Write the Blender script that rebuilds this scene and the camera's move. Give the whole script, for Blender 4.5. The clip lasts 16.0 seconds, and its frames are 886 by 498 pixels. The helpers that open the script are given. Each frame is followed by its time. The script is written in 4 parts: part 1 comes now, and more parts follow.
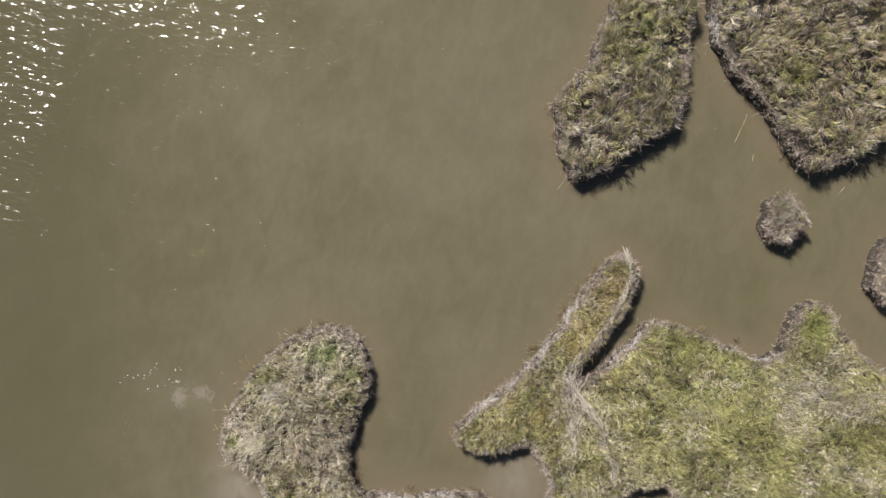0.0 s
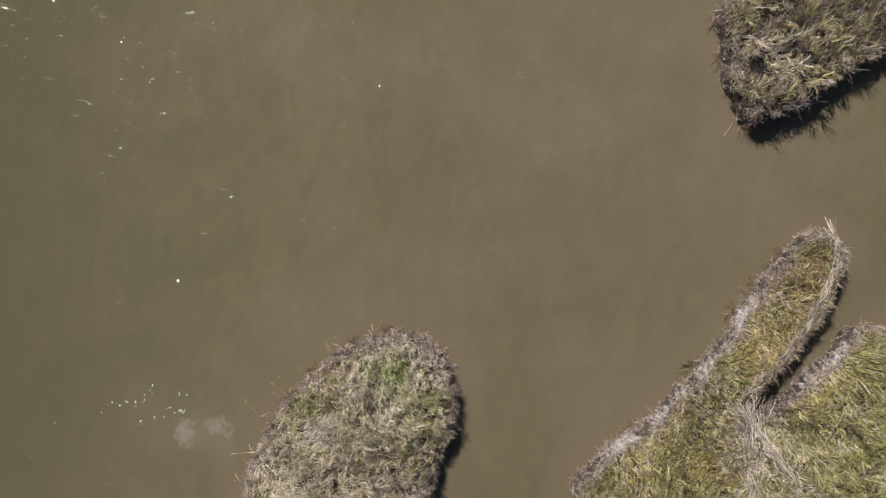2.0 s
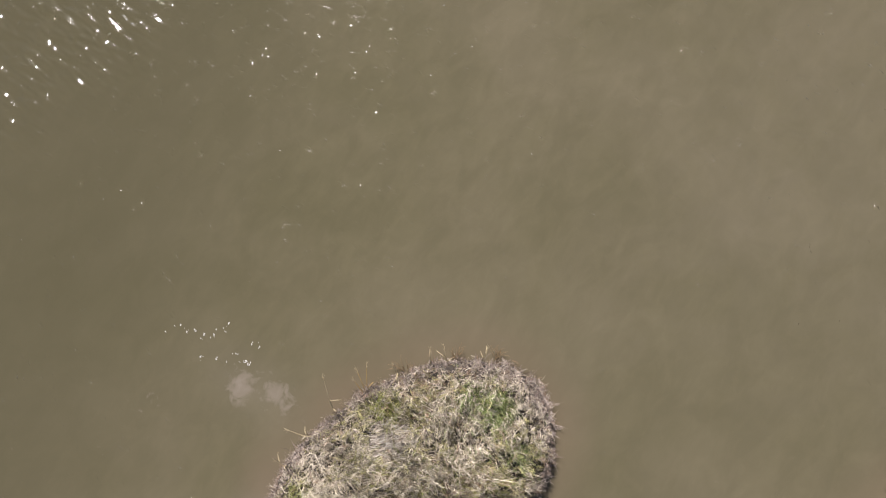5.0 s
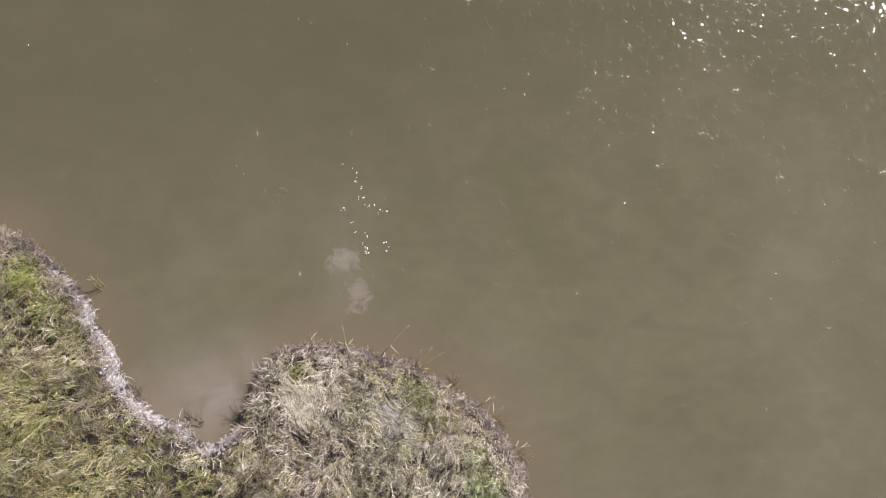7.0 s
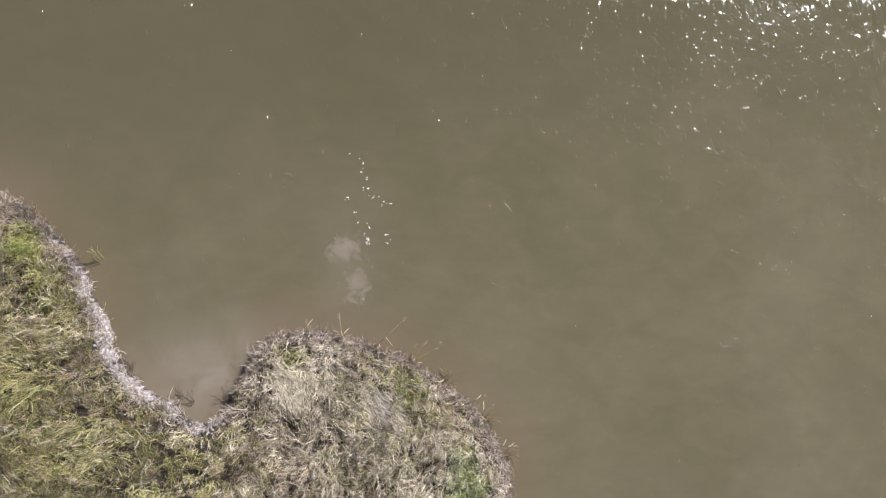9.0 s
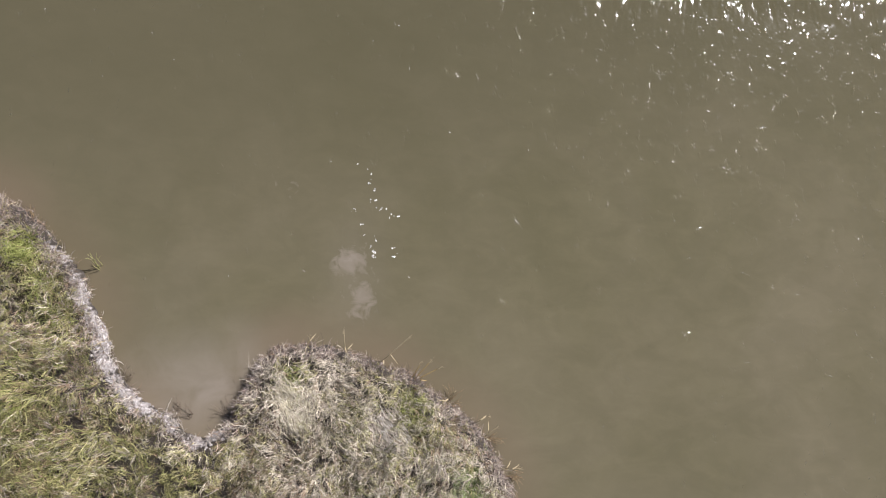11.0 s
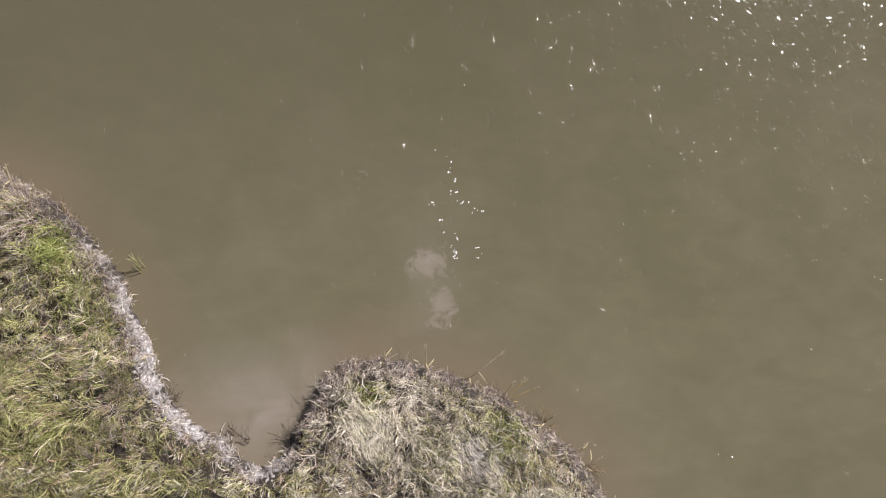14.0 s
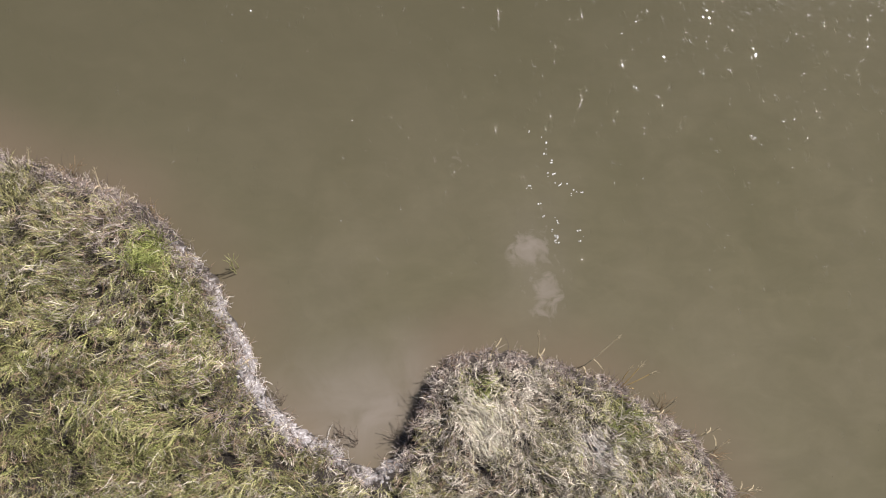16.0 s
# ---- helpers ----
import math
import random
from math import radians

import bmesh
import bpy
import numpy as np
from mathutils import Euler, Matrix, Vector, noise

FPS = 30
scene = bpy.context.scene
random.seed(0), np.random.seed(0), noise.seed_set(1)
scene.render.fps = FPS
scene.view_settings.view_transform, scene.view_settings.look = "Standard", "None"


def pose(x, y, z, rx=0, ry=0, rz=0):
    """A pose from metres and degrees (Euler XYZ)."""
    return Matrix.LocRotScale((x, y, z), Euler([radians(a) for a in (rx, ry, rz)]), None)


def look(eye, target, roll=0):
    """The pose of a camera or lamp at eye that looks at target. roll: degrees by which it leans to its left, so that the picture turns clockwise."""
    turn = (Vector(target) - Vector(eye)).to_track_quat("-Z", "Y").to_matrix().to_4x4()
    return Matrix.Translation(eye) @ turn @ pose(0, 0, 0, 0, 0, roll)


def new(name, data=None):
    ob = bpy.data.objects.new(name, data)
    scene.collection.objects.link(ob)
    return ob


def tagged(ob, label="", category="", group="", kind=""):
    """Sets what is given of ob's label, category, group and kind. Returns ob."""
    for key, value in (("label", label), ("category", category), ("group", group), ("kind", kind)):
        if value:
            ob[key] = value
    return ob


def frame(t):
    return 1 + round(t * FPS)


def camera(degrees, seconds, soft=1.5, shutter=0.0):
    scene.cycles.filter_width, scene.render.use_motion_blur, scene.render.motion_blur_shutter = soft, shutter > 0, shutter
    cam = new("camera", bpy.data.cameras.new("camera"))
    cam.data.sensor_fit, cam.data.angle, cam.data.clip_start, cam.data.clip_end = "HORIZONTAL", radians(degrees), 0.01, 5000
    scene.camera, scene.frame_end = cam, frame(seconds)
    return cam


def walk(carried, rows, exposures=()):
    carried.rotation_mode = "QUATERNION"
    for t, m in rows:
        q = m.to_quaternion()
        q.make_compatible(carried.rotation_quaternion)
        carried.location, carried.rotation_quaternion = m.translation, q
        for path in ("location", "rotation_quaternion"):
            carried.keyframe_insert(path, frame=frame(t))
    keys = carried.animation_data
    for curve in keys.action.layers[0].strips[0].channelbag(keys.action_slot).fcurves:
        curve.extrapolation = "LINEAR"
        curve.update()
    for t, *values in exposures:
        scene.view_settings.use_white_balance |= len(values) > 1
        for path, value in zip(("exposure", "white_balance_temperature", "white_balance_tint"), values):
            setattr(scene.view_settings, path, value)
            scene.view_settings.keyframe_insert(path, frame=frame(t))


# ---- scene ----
cam = camera(72.0, 16.0, soft=1.1, shutter=0.25)
PATH = [
    (0, 6.167, -9.428, 25.869, 0.14, -0.23, -75.48),
    (0.5, 5.106, -7.861, 25.375, 0.62, -0.26, -75.57),
    (1, 4.726, -6.929, 22.634, 0.32, 0.03, -75.55),
    (1.5, 4.756, -6.648, 20.217, -0.09, 0.17, -75.54),
    (2, 4.843, -6.502, 18.151, -0.50, 0.48, -75.55),
    (2.5, 4.863, -6.145, 16.496, -0.99, 0.80, -75.57),
    (3, 4.381, -5.060, 16.255, -0.62, 0.53, -75.56),
    (3.2, 4.119, -4.452, 16.190, -0.47, 0.29, -75.50),
    (5.3, 2.047, -4.383, 16.060, 7.94, 2.66, -43.95),
    (5.5, 1.766, -4.203, 16.166, 8.60, 1.06, -35.16),
    (6, 0.975, -3.350, 16.111, 8.44, -1.27, -18.76),
    (6.5, -0.102, -2.552, 15.986, 7.78, -2.48, -5.55),
    (7, -0.825, -2.143, 15.962, 7.63, -2.90, -0.70),
    (7.5, -1.056, -2.207, 16.009, 8.04, -3.37, 1.12),
    (8, -1.096, -2.348, 16.026, 8.31, -3.70, 2.00),
    (8.5, -1.093, -2.272, 16.017, 7.66, -3.99, 2.75),
    (9, -1.021, -2.175, 16.013, 7.10, -4.01, 3.12),
    (11.5, -1.557, -1.525, 15.439, 6.41, -4.64, 4.79),
    (12, -1.869, -1.400, 15.077, 6.05, -4.43, 4.86),
    (12.5, -2.333, -1.164, 14.718, 5.17, -4.67, 5.04),
    (13, -2.591, -1.148, 14.331, 5.09, -4.30, 5.02),
    (13.5, -2.878, -1.154, 13.919, 5.00, -4.18, 4.97),
    (14, -3.126, -1.230, 13.499, 5.17, -4.03, 4.93),
    (14.5, -3.409, -1.322, 13.121, 5.30, -3.79, 4.87),
    (15, -3.819, -1.346, 12.914, 5.08, -3.64, 4.69),
    (15.5, -4.389, -1.385, 12.848, 4.90, -3.24, 3.37),
    (16, -5.091, -1.573, 12.821, 5.35, -3.15, 2.03),
]
walk(cam, [(row[0], pose(*row[1:])) for row in PATH], [(0, 0.37, 6450, 10.5), (0.5, 0.33, 6500, 11.5), (1, 0.2, 6600, 13), (2, 0.12, 6570, 15), (2.5, 0.2, 6550, 16), (3.2, 0.36, 6500, 17), (5.5, 0.41, 6450, 18),
                                                      (6, 0.41, 6400, 18), (7, 0.41, 6150, 19), (9, 0.41, 6150, 17), (12.5, 0.41, 6200, 17), (16, 0.4, 6250, 17)])

# ---- world, sun ----
SUN_AZ, SUN_EL = 47.0, 41.5
sun_dir = Vector((math.cos(radians(SUN_EL)) * math.cos(radians(SUN_AZ)),
                  math.cos(radians(SUN_EL)) * math.sin(radians(SUN_AZ)), math.sin(radians(SUN_EL))))
world = bpy.data.worlds.new("sky")
scene.world = world
world.use_nodes = True
wn, wl = world.node_tree.nodes, world.node_tree.links
sky = wn.new("ShaderNodeTexSky")
sky.sky_type, sky.sun_disc = "NISHITA", False
sky.sun_elevation, sky.sun_rotation = radians(SUN_EL), radians(90 - SUN_AZ)
wl.new(sky.outputs[0], wn["Background"].inputs[0])
wn["Background"].inputs[1].default_value = 0.04
sun = new("sun", bpy.data.lights.new("sun", "SUN"))
sun.data.energy, sun.data.angle, sun.data.color = 5.6, radians(0.53), (1.0, 0.97, 0.925)
sun.matrix_world = look(sun_dir * 60, (0, 0, 0))


# ---- materials ----
def rgb(c):
    return (c[0], c[1], c[2], 1.0)


class Nodes:
    """A short way to write node materials."""

    def __init__(self, name):
        self.mat = bpy.data.materials.new(name)
        self.mat.use_nodes = True
        self.tree = self.mat.node_tree
        self.bsdf = self.tree.nodes["Principled BSDF"]
        self.out = self.tree.nodes["Material Output"]

    def add(self, kind, **values):
        n = self.tree.nodes.new(kind)
        for k, v in values.items():
            n.inputs[k.replace("_", " ")].default_value = v
        return n

    def link(self, a, b):
        self.tree.links.new(a, b)

    def coords(self, scale=(1, 1, 1), turn=0.0):
        g = self.add("ShaderNodeNewGeometry")
        m = self.add("ShaderNodeMapping")
        m.inputs["Scale"].default_value = scale
        m.inputs["Rotation"].default_value = (0, 0, radians(turn))
        self.link(g.outputs["Position"], m.inputs["Vector"])
        return m.outputs[0]

    def noise(self, scale, detail=4.0, rough=0.55, at=None, distort=0.0):
        n = self.add("ShaderNodeTexNoise", Scale=scale, Detail=detail, Roughness=rough, Distortion=distort)
        self.link(at if at else self.coords(), n.inputs["Vector"])
        return n.outputs["Fac"]

    def ramp(self, fac, *stops):
        r = self.add("ShaderNodeValToRGB")
        while len(r.color_ramp.elements) < len(stops):
            r.color_ramp.elements.new(0.5)
        for e, (p, c) in zip(r.color_ramp.elements, stops):
            e.position, e.color = p, rgb(c) if len(c) == 3 else c
        self.link(fac, r.inputs[0])
        return r.outputs[0]

    def mix(self, fac, a, b, how="MIX"):
        n = self.tree.nodes.new("ShaderNodeMix")
        n.data_type, n.blend_type = "RGBA", how
        for value, slot in ((fac, 0), (a, 6), (b, 7)):
            if isinstance(value, (int, float)):
                n.inputs[slot].default_value = value
            elif isinstance(value, tuple):
                n.inputs[slot].default_value = rgb(value)
            else:
                self.link(value, n.inputs[slot])
        return n.outputs[2]

    def math(self, op, a, b):
        n = self.tree.nodes.new("ShaderNodeMath")
        n.operation = op
        for value, slot in ((a, 0), (b, 1)):
            if isinstance(value, (int, float)):
                n.inputs[slot].default_value = value
            else:
                self.link(value, n.inputs[slot])
        return n.outputs[0]

    def bump(self, height, strength, distance):
        b = self.add("ShaderNodeBump", Strength=strength, Distance=distance)
        self.link(height, b.inputs["Height"])
        self.link(b.outputs[0], self.bsdf.inputs["Normal"])
        return b.outputs[0]


def blade_material(name, dark, mid, light, rough=0.6):
    """Grass or straw: every blade its own tone, with drifts of tone over the ground."""
    m = Nodes(name)
    g = m.add("ShaderNodeNewGeometry")
    own = m.ramp(g.outputs["Random Per Island"], (0.0, dark), (0.5, mid), (1.0, light))
    drift = m.ramp(m.noise(1.6, 3.0), (0.3, (0.72, 0.7, 0.66)), (0.7, (1.2, 1.18, 1.12)))
    m.link(m.mix(1.0, own, drift, "MULTIPLY"), m.bsdf.inputs["Base Color"])
    m.bsdf.inputs["Roughness"].default_value = rough
    m.bsdf.inputs["Specular IOR Level"].default_value = 0.3
    return m.mat


def mud_material():
    """Dark peat, dried to a pale cracked crust on the crest of some banks."""
    m = Nodes("peat_mud")
    tone = m.ramp(m.noise(3.0, 6.0), (0.3, (0.016, 0.012, 0.008)), (0.55, (0.034, 0.026, 0.018)), (0.75, (0.07, 0.057, 0.042)))
    fine = m.ramp(m.noise(38.0, 4.0), (0.35, (0.7, 0.7, 0.7)), (0.65, (1.25, 1.22, 1.18)))
    peat = m.mix(1.0, tone, fine, "MULTIPLY")
    dry = m.add("ShaderNodeAttribute")
    dry.attribute_name = "crust"
    grey = m.ramp(m.noise(11.0, 6.0, 0.65), (0.3, (0.09, 0.075, 0.067)), (0.5, (0.25, 0.225, 0.21)), (0.68, (0.58, 0.555, 0.53)))
    patchy = m.ramp(m.math("ADD", dry.outputs["Fac"], m.math("SUBTRACT", m.noise(7.0, 6.0, 0.65), 0.5)), (0.38, (0, 0, 0)), (0.58, (1, 1, 1)))
    m.link(m.mix(patchy, peat, grey), m.bsdf.inputs["Base Color"])
    m.bsdf.inputs["Roughness"].default_value = 0.8
    m.bump(m.noise(22.0, 6.0), 0.8, 0.03)
    return m.mat


def far_marsh_material():
    m = Nodes("far_marsh_turf")
    tone = m.ramp(m.noise(0.6, 5.0), (0.3, (0.12, 0.11, 0.05)), (0.5, (0.19, 0.17, 0.085)), (0.7, (0.25, 0.21, 0.13)))
    fine = m.ramp(m.noise(9.0, 5.0), (0.35, (0.45, 0.45, 0.45)), (0.65, (1.3, 1.28, 1.2)))
    m.link(m.mix(1.0, tone, fine, "MULTIPLY"), m.bsdf.inputs["Base Color"])
    m.bsdf.inputs["Roughness"].default_value = 0.85
    m.bump(m.noise(14.0, 5.0), 1.0, 0.12)
    return m.mat


def bed_material():
    m = Nodes("silt_bed")
    tone = m.ramp(m.noise(0.9, 6.0), (0.3, (0.10, 0.085, 0.05)), (0.7, (0.2, 0.165, 0.1)))
    m.link(tone, m.bsdf.inputs["Base Color"])
    m.bsdf.inputs["Roughness"].default_value = 0.9
    return m.mat


def water_material():
    """Turbid pond water: murk with drifting silt, clear enough to show what lies just under it; a wind-rippled surface."""
    m = Nodes("turbid_water")
    shallow = m.add("ShaderNodeAttribute")
    shallow.attribute_name = "shallow"
    deeper = m.add("ShaderNodeAttribute")
    deeper.attribute_name = "deeper"
    silt = m.add("ShaderNodeAttribute")
    silt.attribute_name = "silt"
    deep = m.ramp(m.noise(0.16, 5.0, 0.6, distort=0.6), (0.32, WATER_A), (0.68, WATER_B))
    wisps = m.ramp(m.noise(0.75, 6.0, 0.6, m.coords((1, 1.6, 1), 25), 0.8), (0.4, (0.965, 0.965, 0.96)), (0.7, (1.09, 1.085, 1.09)))
    puffs = m.ramp(m.noise(2.1, 5.0, 0.6, m.coords((0.75, 1.5, 1), -35), 0.7), (0.45, (0.99, 0.99, 0.99)), (0.72, (1.05, 1.045, 1.05)))
    wisps = m.mix(1.0, wisps, puffs, "MULTIPLY")
    murk = m.mix(1.0, deep, wisps, "MULTIPLY")
    murk = m.mix(deeper.outputs["Fac"], murk, WATER_DEEP)
    murk = m.mix(shallow.outputs["Fac"], murk, WATER_SHALLOW)
    curl = m.math("MULTIPLY", m.math("SUBTRACT", m.noise(2.6, 6.0, 0.6, distort=1.2), 0.5), 1.5)
    breakup = m.ramp(m.math("ADD", silt.outputs["Fac"], curl), (0.3, (0, 0, 0)), (0.55, (0.5, 0.5, 0.5)), (0.95, (0.85, 0.85, 0.85)))
    murk = m.mix(breakup, murk, WATER_SILT)
    haze = m.add("ShaderNodeAttribute")
    haze.attribute_name = "haze"
    veil = m.math("MULTIPLY", haze.outputs["Fac"], m.ramp(m.noise(0.9, 5.0, 0.6, distort=0.8), (0.3, (0.45, 0.45, 0.45)), (0.65, (1, 1, 1))))
    murk = m.mix(veil, murk, WATER_SILT)
    body = m.add("ShaderNodeBsdfDiffuse")
    m.link(murk, body.inputs["Color"])
    clear = m.add("ShaderNodeBsdfTransparent")
    clear.inputs[0].default_value = (0.62, 0.56, 0.42, 1)
    under = m.add("ShaderNodeMixShader")
    under.inputs[0].default_value = 0.82
    m.link(clear.outputs[0], under.inputs[1])
    m.link(body.outputs[0], under.inputs[2])
    # crests run along y
    long_waves = m.noise(1.3, 0.0, 0.5, m.coords((1.0, 0.4, 1), 5), 0.3)
    mid_waves = m.noise(5.8, 0.0, 0.5, m.coords((1.0, 0.5, 1), -4), 0.15)
    short_waves = m.noise(12.0, 0.0, 0.5, m.coords((1.0, 0.7, 1), 6), 0.15)
    wind = m.add("ShaderNodeAttribute")
    wind.attribute_name = "wind"
    gust = m.add("ShaderNodeAttribute")
    gust.attribute_name = "gust"
    # cat's paws: scattered groups of steep wavelets with calmer water between
    paws = m.ramp(m.noise(4.0, 2.0, 0.6, m.coords((1.0, 0.7, 1), 20), 0.5), (0.5, (0.03, 0.03, 0.03)), (0.61, (0.14, 0.14, 0.14)), (0.71, (1, 1, 1)))
    paws = m.math("MULTIPLY", m.math("MULTIPLY", paws, 4.4), wind.outputs["Fac"])
    height = m.math("ADD", m.math("MULTIPLY", long_waves, 0.6), m.math("ADD", m.math("MULTIPLY", mid_waves, 0.9), m.math("MULTIPLY", short_waves, 0.4)))
    height = m.math("MULTIPLY", m.math("SUBTRACT", height, 0.95), paws)
    # longer wind waves where the gusts reach
    swell = m.noise(3.4, 1.0, 0.5, m.coords((1.0, 0.36, 1), -3), 0.25)
    height = m.math("ADD", height, m.math("MULTIPLY", m.math("MULTIPLY", m.math("SUBTRACT", swell, 0.5), 3.4), gust.outputs["Fac"]))
    b = m.add("ShaderNodeBump", Strength=1.0, Distance=RIPPLE)
    m.link(height, b.inputs["Height"])
    gloss = m.add("ShaderNodeBsdfGlossy", Roughness=0.08)
    m.link(b.outputs[0], gloss.inputs["Normal"])
    fres = m.add("ShaderNodeFresnel", IOR=1.333)
    m.link(b.outputs[0], fres.inputs["Normal"])
    both = m.add("ShaderNodeMixShader")
    m.link(fres.outputs[0], both.inputs[0])
    m.link(under.outputs[0], both.inputs[1])
    m.link(gloss.outputs[0], both.inputs[2])
    m.link(both.outputs[0], m.out.inputs["Surface"])
    return m.mat


WATER_A, WATER_B = (0.129, 0.1155, 0.064), (0.164, 0.143, 0.088)
WATER_SHALLOW, WATER_SILT = (0.185, 0.142, 0.094), (0.275, 0.235, 0.185)
WATER_DEEP = (0.096, 0.086, 0.048)
RIPPLE = 0.05
MUD = mud_material()
FAR_TURF = far_marsh_material()
BED = bed_material()
WATER = water_material()
STRAW = blade_material("dry_straw", (0.12, 0.097, 0.075), (0.5, 0.44, 0.35), (0.81, 0.74, 0.615))
OLIVE = blade_material("olive_grass", (0.05, 0.047, 0.02), (0.25, 0.235, 0.093), (0.55, 0.52, 0.235))
GREEN = blade_material("fresh_green_grass", (0.12, 0.145, 0.035), (0.26, 0.29, 0.075), (0.42, 0.45, 0.15))
DEAD = blade_material("dead_grey_stems", (0.06, 0.045, 0.038), (0.25, 0.2, 0.178), (0.54, 0.47, 0.435))
RUST = blade_material("rusty_stems", (0.16, 0.1, 0.06), (0.3, 0.205, 0.135), (0.47, 0.35, 0.265))
WRACK = blade_material("bleached_wrack", (0.25, 0.222, 0.19), (0.47, 0.435, 0.385), (0.76, 0.72, 0.66))
COOL = blade_material("cool_green_grass", (0.085, 0.115, 0.035), (0.19, 0.245, 0.08), (0.34, 0.41, 0.17))
MATTED = blade_material("flattened_straw", (0.36, 0.32, 0.215), (0.6, 0.55, 0.4), (0.8, 0.75, 0.6))
AMBER_GRASS = blade_material("amber_grass", (0.12, 0.085, 0.025), (0.33, 0.25, 0.085), (0.55, 0.45, 0.19))
BLADE_MATS = [STRAW, OLIVE, GREEN, DEAD, RUST, WRACK, COOL, MATTED, AMBER_GRASS]
I_COOL, I_MATTED, I_AMBER = 6, 7, 8
I_STRAW, I_OLIVE, I_GREEN, I_DEAD, I_RUST, I_WRACK = range(6)


# ---- plan of the shore ----
rng = np.random.default_rng(7)
LATTICE = rng.random((256, 256))


def vnoise(x, y, size):
    """Smooth noise of 0 to 1 with grains of that size."""
    x, y = np.asarray(x) / size, np.asarray(y) / size
    i, j = np.floor(x).astype(int), np.floor(y).astype(int)
    u, v = x - i, y - j
    u, v = u * u * (3 - 2 * u), v * v * (3 - 2 * v)
    a, b = LATTICE[i % 256, j % 256], LATTICE[(i + 1) % 256, j % 256]
    c, d = LATTICE[i % 256, (j + 1) % 256], LATTICE[(i + 1) % 256, (j + 1) % 256]
    return (a * (1 - u) + b * u) * (1 - v) + (c * (1 - u) + d * u) * v


def smooth(x, a, b):
    t = np.clip((x - a) / (b - a), 0, 1)
    return t * t * (3 - 2 * t)


def rounded(points, steps=5):
    """A closed shore line that runs smoothly through the points."""
    p = np.array(points, float)
    out = []
    for k in range(len(p)):
        a, b, c, d = p[k - 1], p[k], p[(k + 1) % len(p)], p[(k + 2) % len(p)]
        for s in np.arange(steps) / steps:
            out.append(0.5 * (2 * b + (c - a) * s + (2 * a - 5 * b + 4 * c - d) * s * s + (3 * b - a - 3 * c + d) * s ** 3))
    return np.array(out)


def inside_by(shore, x, y):
    """How far the places lie inside the shore line (negative: outside)."""
    a, b = shore, np.roll(shore, -1, 0)
    best, odd = np.full(x.shape, 1e9), np.zeros(x.shape, bool)
    for (ax, ay), (bx, by) in zip(a, b):
        ex, ey = bx - ax, by - ay
        s = np.clip(((x - ax) * ex + (y - ay) * ey) / (ex * ex + ey * ey + 1e-12), 0, 1)
        best = np.minimum(best, (x - ax - s * ex) ** 2 + (y - ay - s * ey) ** 2)
        if ay != by:
            odd ^= ((ay > y) != (by > y)) & (x < ex * (y - ay) / (by - ay) + ax)
    d = np.sqrt(best)
    return np.where(odd, d, -d)


west_bank = [(-60, 9), (-36, 7.5), (-22, 4.6), (-15.6, 2.2), (-13.4, 1.2), (-12.3, 0.78), (-11.55, 0.72), (-10.8, 0.34), (-10.2, -0.16), (-9.72, -0.44),
             (-9.36, -0.89), (-8.95, -1.41), (-8.63, -1.96), (-8.36, -2.48), (-8.12, -3.03), (-7.8, -3.57), (-7.16, -4.16), (-6.4, -4.58), (-5.72, -4.78), (-5.08, -4.46),
             (-4.82, -3.75), (-4.62, -3.2), (-4.4, -2.8), (-3.9, -2.53), (-3.2, -2.45)]
peninsula = [(-2.3, -2.58), (-0.9, -2.98), (0.4, -3.76), (1.25, -4.5), (1.9, -5.6), (1.92, -6.7), (1.38, -7.46), (0.55, -7.85), (-0.3, -8.02),
             (-1.6, -7.84), (-2.7, -7.82), (-3.7, -8.1), (-4.4, -8.9), (-4.25, -10.6), (-3.7, -12.0), (-3.4, -13.6), (-3.9, -14.8), (-3.2, -16.2), (-2.2, -16.3)]
spit = [(-1.35, -15.75), (-0.8, -15.0), (-1.2, -14.0), (-1.6, -12.85), (-1.12, -11.95), (-0.2, -12.36), (0.9, -13.24), (2.95, -14.46), (4.45, -15.15),
        (6.2, -15.75), (7.28, -16.22), (7.85, -16.8), (7.75, -17.42), (7.1, -17.7), (5.3, -17.35), (3.6, -16.55), (2.05, -15.85), (2.35, -16.6), (4.45, -18.06)]
marsh_edge = [(5.25, -18.42), (5.58, -19.3), (5.5, -20.6), (5.3, -22.2), (5.1, -23.4), (5.65, -24.15), (6.8, -24.32), (7.75, -24.55), (7.95, -25.5), (6.95, -26.7), (6.2, -27.8),
              (6.0, -29.5), (6.6, -33), (9, -39), (16, -47), (28, -60), (-60, -60)]
